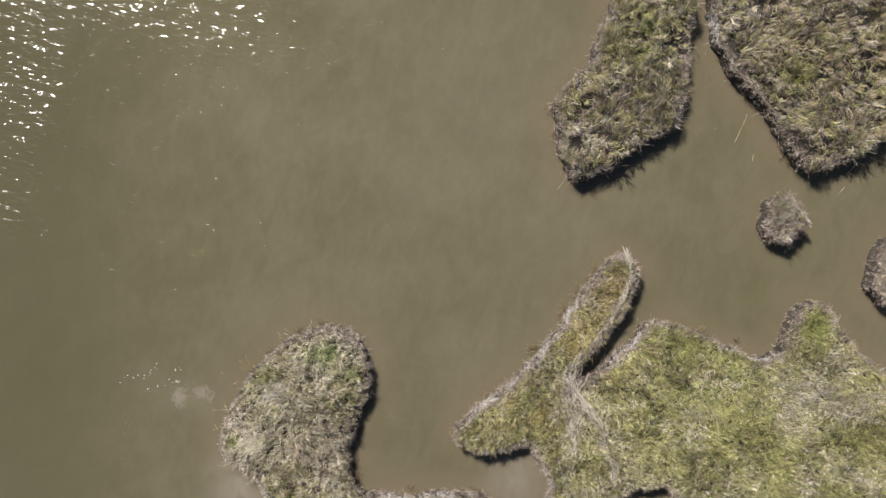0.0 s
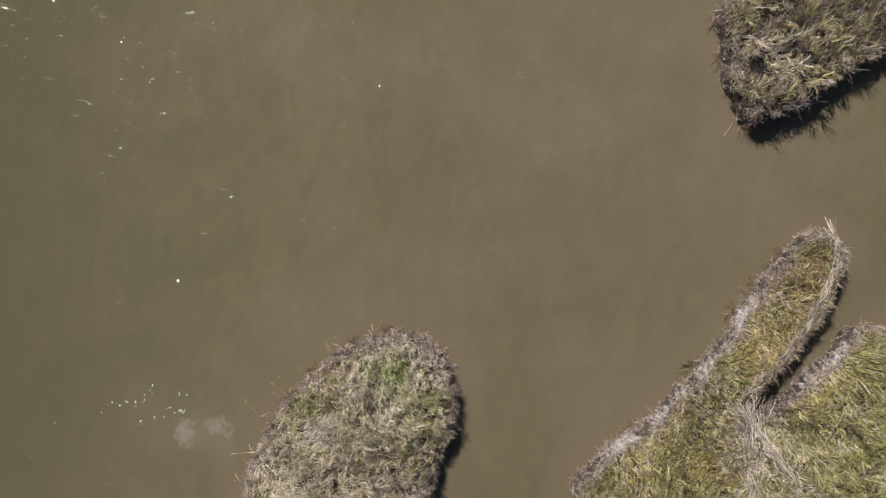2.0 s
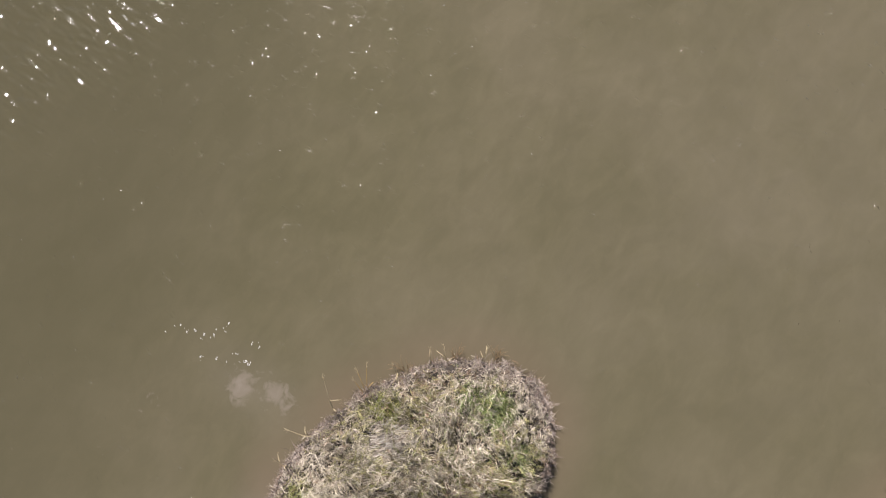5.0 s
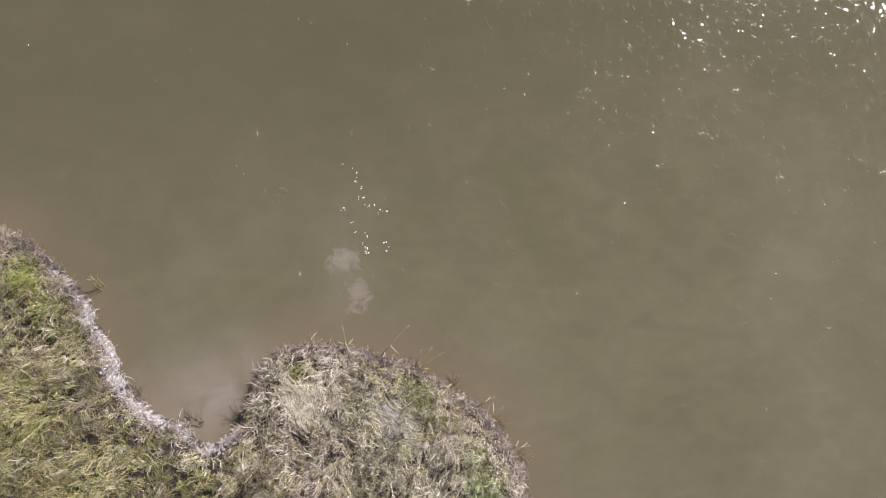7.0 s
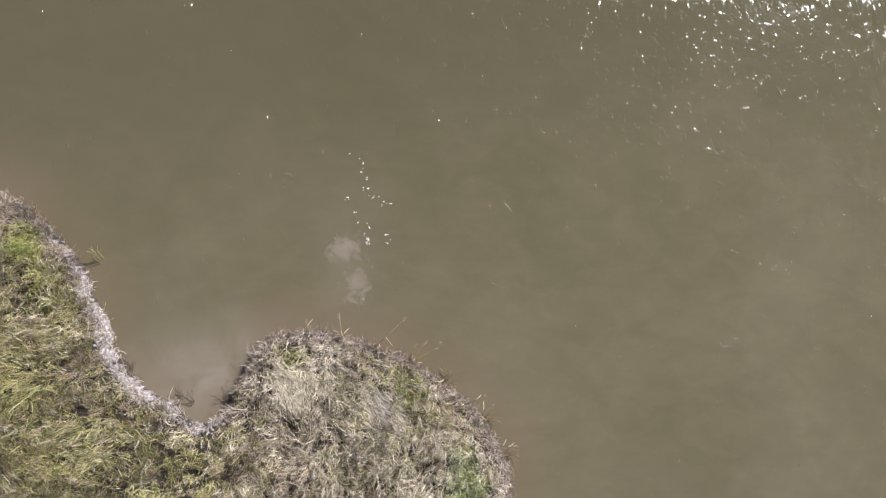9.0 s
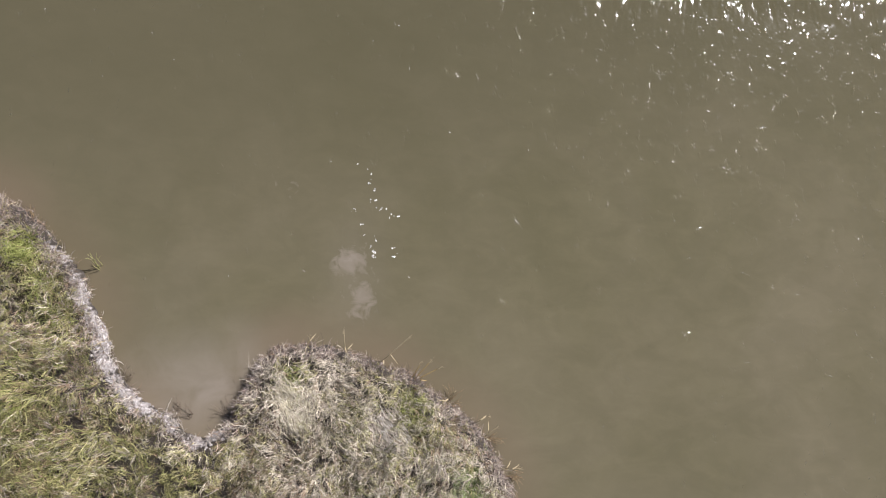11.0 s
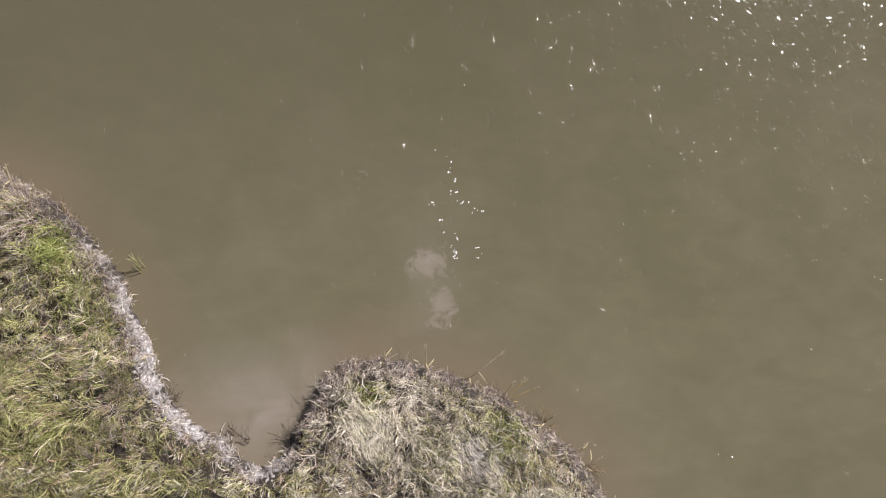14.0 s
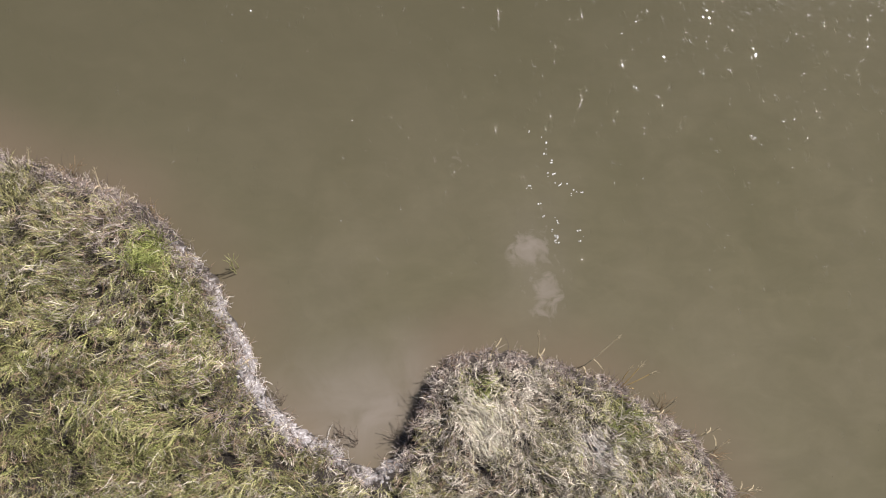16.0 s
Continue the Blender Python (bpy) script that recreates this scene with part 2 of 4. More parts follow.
SHORES = {
    "marsh_mainland": rounded(west_bank + peninsula + spit + marsh_edge),
    "marsh_island": rounded([(24, -13.2), (21, -13.8), (18.3, -13.72), (16.0, -13.55), (14.85, -13.3), (14.05, -12.7), (13.2, -12.48), (12.05, -12.95), (11.0, -13.5), (10.42, -14.1),
                             (10.75, -14.85), (11.5, -15.65), (12.55, -16.35), (13.25, -17.2), (13.95, -17.72), (15.6, -17.55), (17.3, -17.22), (18.9, -17.12), (22.5, -16.0), (25, -14.6)]),
    "marsh_headland": rounded([(26, -14.9), (22.5, -16.7), (19.6, -17.5), (18.6, -17.85), (17.75, -18.22), (17.12, -18.68), (16.2, -19.6), (15.5, -20.75), (14.65, -21.8), (13.7, -22.65),
                               (13.3, -23.4), (13.45, -24.05), (14.0, -24.9), (15.15, -26.05), (16.2, -28), (17, -30), (22, -36), (32, -40), (42, -30), (40, -18), (33, -14)]),
    "round_islet": rounded([(12.0, -22.75), (11.5, -22.28), (10.7, -22.2), (10.1, -22.6), (10.08, -23.25), (10.75, -23.72), (11.55, -23.55)]),
    "low_islet": rounded([(11.35, -27.35), (10.2, -27.1), (9.15, -27.22), (8.65, -27.75), (8.6, -28.6), (9.3, -29.5), (10.4, -29.6), (11.4, -29.0)]),
}
POOL = rounded([(-1.6, -19.45), (-1.15, -20.5), (-1.35, -21.5), (-2.6, -22.1), (-4.2, -21.5), (-4.1, -20.0), (-2.9, -19.1)])


def depth_in(name, x, y, ragged=True):
    d = inside_by(SHORES[name], x, y)
    if name == "marsh_mainland":
        d = np.minimum(d, -inside_by(POOL, x, y))
    if ragged:
        d = d + 0.2 * (vnoise(x, y, 0.55) - 0.5) + 0.13 * (vnoise(x + 31, y, 0.2) - 0.5)
    return d


def ground_height(d, x, y):
    """Cut bank, then a hummocky top."""
    top = 0.43 + 0.06 * smooth(d, 0.0, 0.9) + 0.13 * (vnoise(x, y, 0.8) - 0.5) * smooth(d, 0, 0.4) + 0.05 * (vnoise(x + 9, y + 4, 0.22) - 0.5)
    top = top + 0.16 * smooth(-y, 9.0, 11.5)
    return -0.5 + (0.5 + top) * smooth(d, -0.1, 0.08)


# bleached wrack lies along these stretches of bank: x, y, radius
WRACK_LINE = [(-9.55, -0.75, 0.5), (-9.0, -1.6, 0.7), (-8.4, -2.6, 0.8), (-8.1, -3.5, 0.7), (-7.4, -4.2, 0.7), (-6.5, -4.6, 0.6), (-5.6, -4.8, 0.6),
              (0.4, -12.9, 0.8), (1.9, -13.9, 0.9), (3.4, -14.8, 0.9), (5.0, -15.5, 0.9), (-4.1, -10.2, 1.0), (-3.9, -11.8, 1.0), (3.4, -17.5, 0.7), (4.4, -18.2, 0.7),
              (5.2, -23.6, 0.8), (-2.0, -16.3, 0.6), (5.6, -22.3, 0.6), (18.0, -18.3, 0.9)]


def near_wrack(x, y):
    out = np.zeros(np.shape(x))
    for cx, cy, cr in WRACK_LINE:
        out = np.maximum(out, np.exp(-(((x - cx) ** 2 + (y - cy) ** 2) / cr ** 2) ** 2))
    return out


def mesh_object(name, verts, faces, mats, indices=None, shade=True):
    me = bpy.data.meshes.new(name)
    me.from_pydata(verts, [], faces)
    for m in mats:
        me.materials.append(m)
    if indices is not None:
        me.polygons.foreach_set("material_index", indices)
    if shade:
        me.polygons.foreach_set("use_smooth", np.ones(len(me.polygons), bool))
    me.update()
    return new(name, me)


def grid_faces(nx, ny, keep=None):
    i, j = np.meshgrid(np.arange(nx - 1), np.arange(ny - 1), indexing="ij")
    a = (i * ny + j).ravel()
    f = np.stack([a, a + ny, a + ny + 1, a + 1], 1)
    return f if keep is None else f[keep[f].any(1)]


def compact(verts, faces):
    used, back = np.unique(faces, return_inverse=True)
    return verts[used], back.reshape(faces.shape)


def land(name, x0, x1, y0, y1, step, label):
    xs, ys = np.arange(x0, x1, step), np.arange(y0, y1, step)
    x, y = [g.ravel() for g in np.meshgrid(xs, ys, indexing="ij")]
    d = depth_in(name, x, y)
    verts = np.stack([x, y, ground_height(d, x, y)], 1)
    v, f = compact(verts, grid_faces(len(xs), len(ys), d > -0.3))
    c = v[f].mean(1)
    thin = (c[:, 0] < -14.9) | (c[:, 1] > 2.2) | (c[:, 1] < -30.8) | ((c[:, 1] < -7.5) & (c[:, 0] < -10.1 + (5.9 - c[:, 1]) * 0.257)) | (c[:, 0] > 22.4)
    ob = mesh_object(name, v, f.tolist(), [MUD, FAR_TURF], (thin & (c[:, 2] > 0.2)).astype(np.int32))
    dv = depth_in(name, v[:, 0], v[:, 1])
    crust = near_wrack(v[:, 0], v[:, 1]) * (0.45 + 0.5 * vnoise(v[:, 0], v[:, 1], 0.45)) * smooth(dv, -0.06, 0.02) * (1 - smooth(dv, 0.08, 0.34))
    ob.data.attributes.new("crust", "FLOAT", "POINT").data.foreach_set("value", crust)
    return tagged(ob, label, "marsh", kind="structure")


# ---- water, bed and land ----
def water_sheet():
    xs = np.r_[-900, -300, -90, np.arange(-30, 30.01, 0.28), 90, 300, 900]
    ys = np.r_[-900, -300, -90, np.arange(-45, 25.01, 0.28), 90, 300, 900]
    x, y = [g.ravel() for g in np.meshgrid(xs, ys, indexing="ij")]
    d = np.full(x.shape, -50.0)
    for name in SHORES:
        d = np.maximum(d, depth_in(name, x, y, False))
    ob = mesh_object("water", np.stack([x, y, 0 * x], 1), grid_faces(len(xs), len(ys)).tolist(), [WATER])
    shallow = smooth(d, -1.5, -0.1) * 0.55 * (0.5 + vnoise(x, y, 1.4))
    off = y + 1.2 * (vnoise(x, y, 5.0) - 0.5) - 0.28 * (x + 2)
    deeper = 0.65 * smooth(off, -2.0, 7.0)
    # the wind freshens out on the open pond
    wind = 0.4 + 0.26 * smooth(x + 0.3 * (y - 5) + 3 * (vnoise(x, y, 4.0) - 0.5), 1.5, 10.0)
    gust = smooth(y + 0.06 * (x - 6) + 1.2 * (vnoise(x + 4, y, 2.5) - 0.5), 6.9, 8.8)
    gust = np.maximum(gust, 0.9 * smooth(x + 1.0 * (vnoise(x, y + 9, 2.5) - 0.5), 11.0, 12.8) * smooth(y, -6.0, 0.0))

    def clouds(rows):
        out = np.zeros(x.shape)
        for cx, cy, rx, ry, k in rows:
            out = np.maximum(out, k * np.exp(-((x - cx) / rx) ** 2 - ((y - cy) / ry) ** 2))
        return out

    # settled haze in the bays, and two fresh plumes of stirred silt
    # last haze row: open water off the spit, made slightly paler over a wide area
    haze = clouds([(-5.9, -3.7, 1.7, 1.2, 0.9), (-5.2, -3.0, 0.7, 0.9, 0.6), (-2.2, -14.8, 2.0, 1.2, 0.7), (-6.9, -2.8, 1.3, 1.8, 0.15), (3.9, -17.4, 1.4, 0.5, 0.5), (-2.4, -0.7, 0.8, 1.3, 0.25), (10.0, -9.5, 7.0, 5.0, 0.14)])
    silt = clouds([(-2.6, -0.25, 0.44, 0.38, 0.95), (-2.2, -1.2, 0.38, 0.58, 0.72), (-4.4, 1.6, 0.3, 0.4, 0.3)])
    for key, value in (("shallow", shallow), ("silt", silt), ("haze", haze), ("deeper", deeper), ("wind", wind), ("gust", gust)):
        a = ob.data.attributes.new(key, "FLOAT", "POINT")
        a.data.foreach_set("value", np.clip(value, 0, 2.0))
    return tagged(ob, "murky olive-brown pond water with wind ripples", "water", kind="structure")


water_sheet()
bed_x = np.r_[-900, -90, np.arange(-30, 30.01, 1.0), 90, 900]
bx, by = [g.ravel() for g in np.meshgrid(bed_x, bed_x - 10, indexing="ij")]
bed = mesh_object("pond_bed", np.stack([bx, by, -0.55 + 0.2 * (vnoise(bx, by, 3.0) - 0.5)], 1), grid_faces(len(bed_x), len(bed_x)).tolist(), [BED])
tagged(bed, "soft grey-brown silt bed under the water", "ground", kind="structure")
land("marsh_mainland", -17, 11, -33, 4, 0.11, "marsh of dark peaty mud with cut banks along the water")
land("marsh_island", 9.5, 26, -19, -11.5, 0.1, "dark peaty marsh island with a steep shaded bank")
land("marsh_headland", 12.5, 26, -32, -14, 0.1, "dark peaty marsh headland beside a narrow channel")
land("round_islet", 9.5, 12.6, -24.4, -21.6, 0.08, "small round islet of peaty mud")
land("low_islet", 8, 12, -30.2, -26.6, 0.09, "low islet of peaty mud off the marsh")


def far_land(name, x0, x1, y0, y1, hole):
    """Coarse turf past the near ground."""
    xs, ys = np.arange(x0, x1, 0.75), np.arange(y0, y1, 0.75)
    x, y = [g.ravel() for g in np.meshgrid(xs, ys, indexing="ij")]
    d = depth_in(name, x, y)
    d = np.where((x > hole[0]) & (x < hole[1]) & (y > hole[2]) & (y < hole[3]), -1, d)
    z = np.where(d > 0, 0.22 + 0.2 * vnoise(x, y, 1.2), -0.5)
    v, f = compact(np.stack([x, y, z], 1), grid_faces(len(xs), len(ys), d > 0))
    ob = mesh_object("far_marsh", v, f.tolist(), [FAR_TURF])
    return tagged(ob, "distant tan and olive marsh turf", "marsh", kind="structure")


far_land("marsh_mainland", -60, 30, -60, 10, (-16.6, 10.6, -32.6, 4))
far_land("marsh_headland", 12.5, 44, -42, -13, (12, 25.6, -31.6, -13))


# ---- grass ----
def tuft_places(name, box, gap, seed, gaps=0.47, grain=0.3):
    r = np.random.default_rng(seed)
    x0, x1, y0, y1 = box
    gx, gy = np.meshgrid(np.arange(x0, x1, gap), np.arange(y0, y1, gap), indexing="ij")
    x = (gx + r.uniform(-0.55, 0.55, gx.shape) * gap).ravel()
    y = (gy + r.uniform(-0.55, 0.55, gy.shape) * gap).ravel()
    d = depth_in(name, x, y)
    bare = vnoise(x + 3, y + 60, grain) + 0.4 * vnoise(x + 80, y, 0.9)
    ok = (d > -0.05) & (bare > gaps)
    ok &= r.random(len(x)) > 0.7 * near_wrack(x, y) * (d < 0.05 + 0.25 * vnoise(x, y + 22, 0.4))
    ok &= (y > -7.5) | (x > -10.1 + (5.9 - y) * 0.257) | (r.random(len(x)) < 0.2)
    return x[ok], y[ok], d[ok], r


# fresh green and pale patches: x, y, radius, strength
GREEN_SPOTS = [(-10.27, -0.7, 0.45, 1.0), (-9.65, -1.5, 0.4, 0.4), (-9.25, -2.2, 0.35, 0.5), (0.85, -5.95, 0.5, 0.7), (0.78, -5.35, 0.4, 0.5), (0.3, -7.0, 0.4, 0.4), (-0.72, -3.75, 0.4, 0.5),
               (-3.6, -3.15, 0.4, 0.35), (4.9, -20.0, 0.9, 0.25), (7.0, -25.2, 0.7, 0.5), (17.0, -22.0, 0.6, 0.4), (16.2, -15.4, 0.6, 0.35), (4.7, -22.4, 0.7, 0.3), (17.3, -15.2, 0.5, 0.4)]
STRAW_SPOTS = [(-3.5, -3.85, 0.6, 1.0), (-1.2, -4.35, 0.6, 0.7), (-2.5, -4.6, 1.7, 0.6), (-0.6, -5.6, 1.0, 0.5), (1.2, -17.0, 1.2, 0.45), (0.2, -18.4, 0.8, 0.4), (4.2, -25.4, 1.6, 0.4), (12.2, -14.2, 0.7, 0.6)]
RUST_SPOTS = [(-10.5, -4.0, 3.4, 0.24), (-3.4, -5.8, 1.7, 0.25), (0.5, -4.2, 0.9, 0.2), (14, -15.5, 4, 0.22), (18, -22, 6, 0.28), (6.2, -16.9, 1.2, 0.45), (4.4, -16.2, 0.8, 0.2), (15.5, -22.5, 2.0, 0.25), (-2, -6.5, 2.0, 0.2)]


# grey-brown dead stems behind the crest of the bank
DEAD_SPOTS = [(-8.75, -2.9, 0.6, 0.5), (-8.5, -3.9, 0.6, 0.5), (-10.9, -0.3, 0.9, 0.55), (-9.5, -0.95, 0.35, 0.5), (-10.9, -1.5, 0.7, 0.4), (-9.9, -2.6, 0.6, 0.35), (-4.3, -4.2, 0.5, 0.4)]

# the open marsh is greener as a whole
GREEN_FIELDS = [(3.0, -21.5, 3.5, 0.22), (0.0, -25.5, 5.0, 0.2), (-11.0, -4.0, 3.4, 0.26), (-8.0, -6.5, 2.6, 0.18), (-1.0, -5.8, 2.0, 0.1), (16.2, -15.0, 1.6, 0.2)]


def spots(rows, x, y):
    out = np.zeros(x.shape)
    for cx, cy, r, k in rows:
        out = np.maximum(out, k * np.exp(-(((x - cx) ** 2 + (y - cy) ** 2) / r ** 2) ** 1.5))
    return out


def blades(name, box, gap, each, size, seed, label, upright=0.35, width=0.011, olive=0.4, dead=0.12, gaps=0.45, relief=0.16, grain=0.3, wisp=6):
    """Tufts of bent blades, combed by drifts in one way or another."""
    x, y, d, r = tuft_places(name, box, gap, seed, gaps, grain)
    n = len(x)
    flow = 2 * math.pi * (1.6 * vnoise(x, y, 1.7) + 0.5 * vnoise(x + 50, y, 0.5)) + 0.45 * r.standard_normal(n)
    comb = 0.6 + 0.4 * vnoise(x + 17, y + 80, 1.1)
    # kinds of plant
    edge = 1 - smooth(d, 0.03, 0.34)
    wrack = near_wrack(x, y)
    wrack *= 1 - smooth(d, 0.05, 0.2)
    fresh, pale, rust = np.maximum(spots(GREEN_SPOTS, x, y), spots(GREEN_FIELDS, x, y)), spots(STRAW_SPOTS, x, y), spots(RUST_SPOTS, x, y)
    lie = np.clip(olive + (0.36 * smooth(-x, 4.5, 6.5) if name == "marsh_mainland" else 0.0) + 0.9 * (vnoise(x + 5, y + 7, 1.3) - 0.5) + 0.5 * (vnoise(x, y + 70, 0.4) - 0.5), np.where((x < -6.4) & (y > -9), 0.72, 0.03), 0.95)
    cool = (x > -0.3) & (y > -8)
    amber = spots([(4.0, -15.9, 2.4, 0.55), (1.0, -15.0, 2.2, 0.45), (7.0, -16.8, 1.2, 0.5)], x, y) * smooth(vnoise(x + 2, y + 9, 0.5), 0.25, 0.6)
    # each tuft holds wisps of a few blades that lie alike
    q = np.repeat(np.arange(n), each // wisp)
    w = len(q)
    wkind = np.where(r.random(w) < lie[q], I_OLIVE, I_STRAW)
    wkind = np.where(r.random(w) < 0.08 + rust[q], I_RUST, wkind)
    wkind = np.where(r.random(w) < dead, I_DEAD, wkind)
    wway = np.where(r.random(w) < comb[q], flow[q] + 0.6 * r.standard_normal(w), r.uniform(0, 2 * math.pi, w))
    wx, wy = r.normal(0, 0.42 * gap, w), r.normal(0, 0.42 * gap, w)
    wtall, wrise = np.exp(0.22 * r.standard_normal(w)), 0.17 * r.standard_normal(w)
    p = np.repeat(np.arange(w), wisp)
    k = q[p]
    m = len(k)
    kind = np.where(r.random(m) < 0.2, np.where(r.random(m) < lie[k], I_OLIVE, I_STRAW), wkind[p])
    kind = np.where(r.random(m) < spots(DEAD_SPOTS, x, y)[k], np.where(r.random(m) < 0.3, I_RUST, I_DEAD), kind)
    kind = np.where(r.random(m) < pale[k], I_STRAW, kind)
    kind = np.where(r.random(m) < fresh[k], np.where(cool[k], I_COOL, I_GREEN), kind)
    kind = np.where((kind == I_OLIVE) & (r.random(m) < amber[k]), I_AMBER, kind)
    kind = np.where(r.random(m) < 0.75 * edge[k], I_DEAD, kind)
    kind = np.where(r.random(m) < 0.4 * wrack[k], I_WRACK, kind)
    # shape of the blades
    way = wway[p] + 0.3 * r.standard_normal(m)
    curl = (0.22 * r.standard_normal(w)[p] + 0.12 * r.standard_normal(m))
    tuft = np.exp(0.3 * r.standard_normal(n))
    tall = size * wtall[p] * np.exp(0.2 * r.standard_normal(m)) * (tuft * (0.7 + 0.6 * vnoise(x, y, 0.6)))[k] * (1 - 0.5 * edge[k])
    back = ((y < -7.5) & (x < -10.1 + (5.9 - y) * 0.257))[k]
    tall = tall * np.where(back, 1.6, 1.0)
    rise = np.clip(upright + wrise[p] + 0.1 * r.standard_normal(m), 0.06, 0.9) * np.where(kind == I_WRACK, 0.35, 1.0)
    px = x[k] + wx[p] + r.normal(0, 0.035, m)
    py = y[k] + wy[p] + r.normal(0, 0.035, m)
    dd = depth_in(name, px, py) if m < 150000 else d[k]
    pz = ground_height(np.maximum(dd, -0.03), px, py) - 0.01 + (relief * tuft * smooth(d, 0.05, 0.4) * r.random(n))[k] * np.exp(-((px - x[k]) ** 2 + (py - y[k]) ** 2) / gap ** 2)
    ux, uy = np.cos(way), np.sin(way)
    reach, up = tall * np.sqrt(1 - rise ** 2), tall * rise
    wide = width * r.uniform(0.6, 1.5, m) * np.where(kind == I_GREEN, 0.85, 1.0)
    wide = wide * np.where(back, 2.4, 1.0)
    sag = r.uniform(0.5, 1.0, m)
    v = np.empty((m, 5, 3))
    sx, sy, sz = -uy * wide / 2, ux * wide / 2, wide * r.uniform(-0.35, 0.35, m)
    v[:, 0] = np.stack([px - sx, py - sy, pz - sz], 1)
    v[:, 1] = np.stack([px + sx, py + sy, pz + sz], 1)
    mx, my, mz = px + ux * reach * 0.48 - uy * curl * reach, py + uy * reach * 0.48 + ux * curl * reach, pz + up * (0.55 + 0.4 * sag)
    v[:, 2] = np.stack([mx + sx, my + sy, mz + sz], 1)
    v[:, 3] = np.stack([mx - sx, my - sy, mz - sz], 1)
    v[:, 4] = np.stack([px + ux * reach, py + uy * reach, pz + up * (1.35 - 0.7 * sag) + 0.015], 1)
    return v, kind


def blade_mesh(name, parts, label):
    v = np.concatenate([p[0] for p in parts])
    kind = np.concatenate([p[1] for p in parts])
    m = len(v)
    me = bpy.data.meshes.new(name)
    base = np.arange(m)[:, None] * 5
    me.vertices.add(5 * m)
    me.vertices.foreach_set("co", v.astype(np.float32).ravel())
    me.loops.add(7 * m)
    me.loops.foreach_set("vertex_index", (base + np.array([0, 1, 2, 3, 3, 2, 4])).astype(np.int32).ravel())
    me.polygons.add(2 * m)
    me.polygons.foreach_set("loop_start", (np.arange(m)[:, None] * 7 + np.array([0, 4])).astype(np.int32).ravel())
    for mat in BLADE_MATS:
        me.materials.append(mat)
    me.polygons.foreach_set("material_index", np.repeat(kind, 2).astype(np.int32))
    me.update()
    me.validate()
    ob = new(name, me)
    return tagged(ob, label, "grass", kind="stuff")


main = "marsh_mainland"
blade_mesh("marsh_grass", [
    blades(main, (-15.0, 2.6, -9.5, 2.3), 0.09, 20, 0.18, 1, "", 0.52, 0.0074, 0.33, 0.07, 0.52, 0.42, 0.11, 5),
], "matted olive and straw-coloured marsh grass on the bank")
blade_mesh("marsh_grass", [
    blades(main, (-6.5, 9.0, -31, -9.5), 0.12, 30, 0.16, 2, "", 0.5, 0.0108, 0.86, 0.04, 0.14, 0.08, 0.16, 5),
], "yellow-green marsh grass with straw drifts and a long spit")
blade_mesh("marsh_grass", [blades("marsh_island", (10, 23, -18.6, -12), 0.14, 24, 0.22, 3, "", 0.5, 0.0105, 0.97, 0.42, 0.6, 0.45, 0.17)],
           "olive and grey marsh grass on the island")
blade_mesh("marsh_grass", [blades("marsh_headland", (13, 22.5, -28, -15.5), 0.14, 24, 0.23, 4, "", 0.5, 0.0105, 0.93, 0.42, 0.6, 0.45, 0.17)],
           "tangled olive and pinkish straw grass on the headland")
blade_mesh("marsh_grass", [blades("round_islet", (9.7, 12.4, -24.2, -21.8), 0.13, 30, 0.2, 5, "", 0.45, 0.01, 0.6, 0.55, 0.52, 0.3, 0.2)],
           "dry grey-brown grass on the round islet")
blade_mesh("marsh_grass", [blades("low_islet", (8.3, 11.8, -30, -26.8), 0.13, 36, 0.2, 6, "", 0.45, 0.01, 0.35, 0.5, 0.3, 0.2, 0.2)],
           "dry grey-brown grass on the low islet")


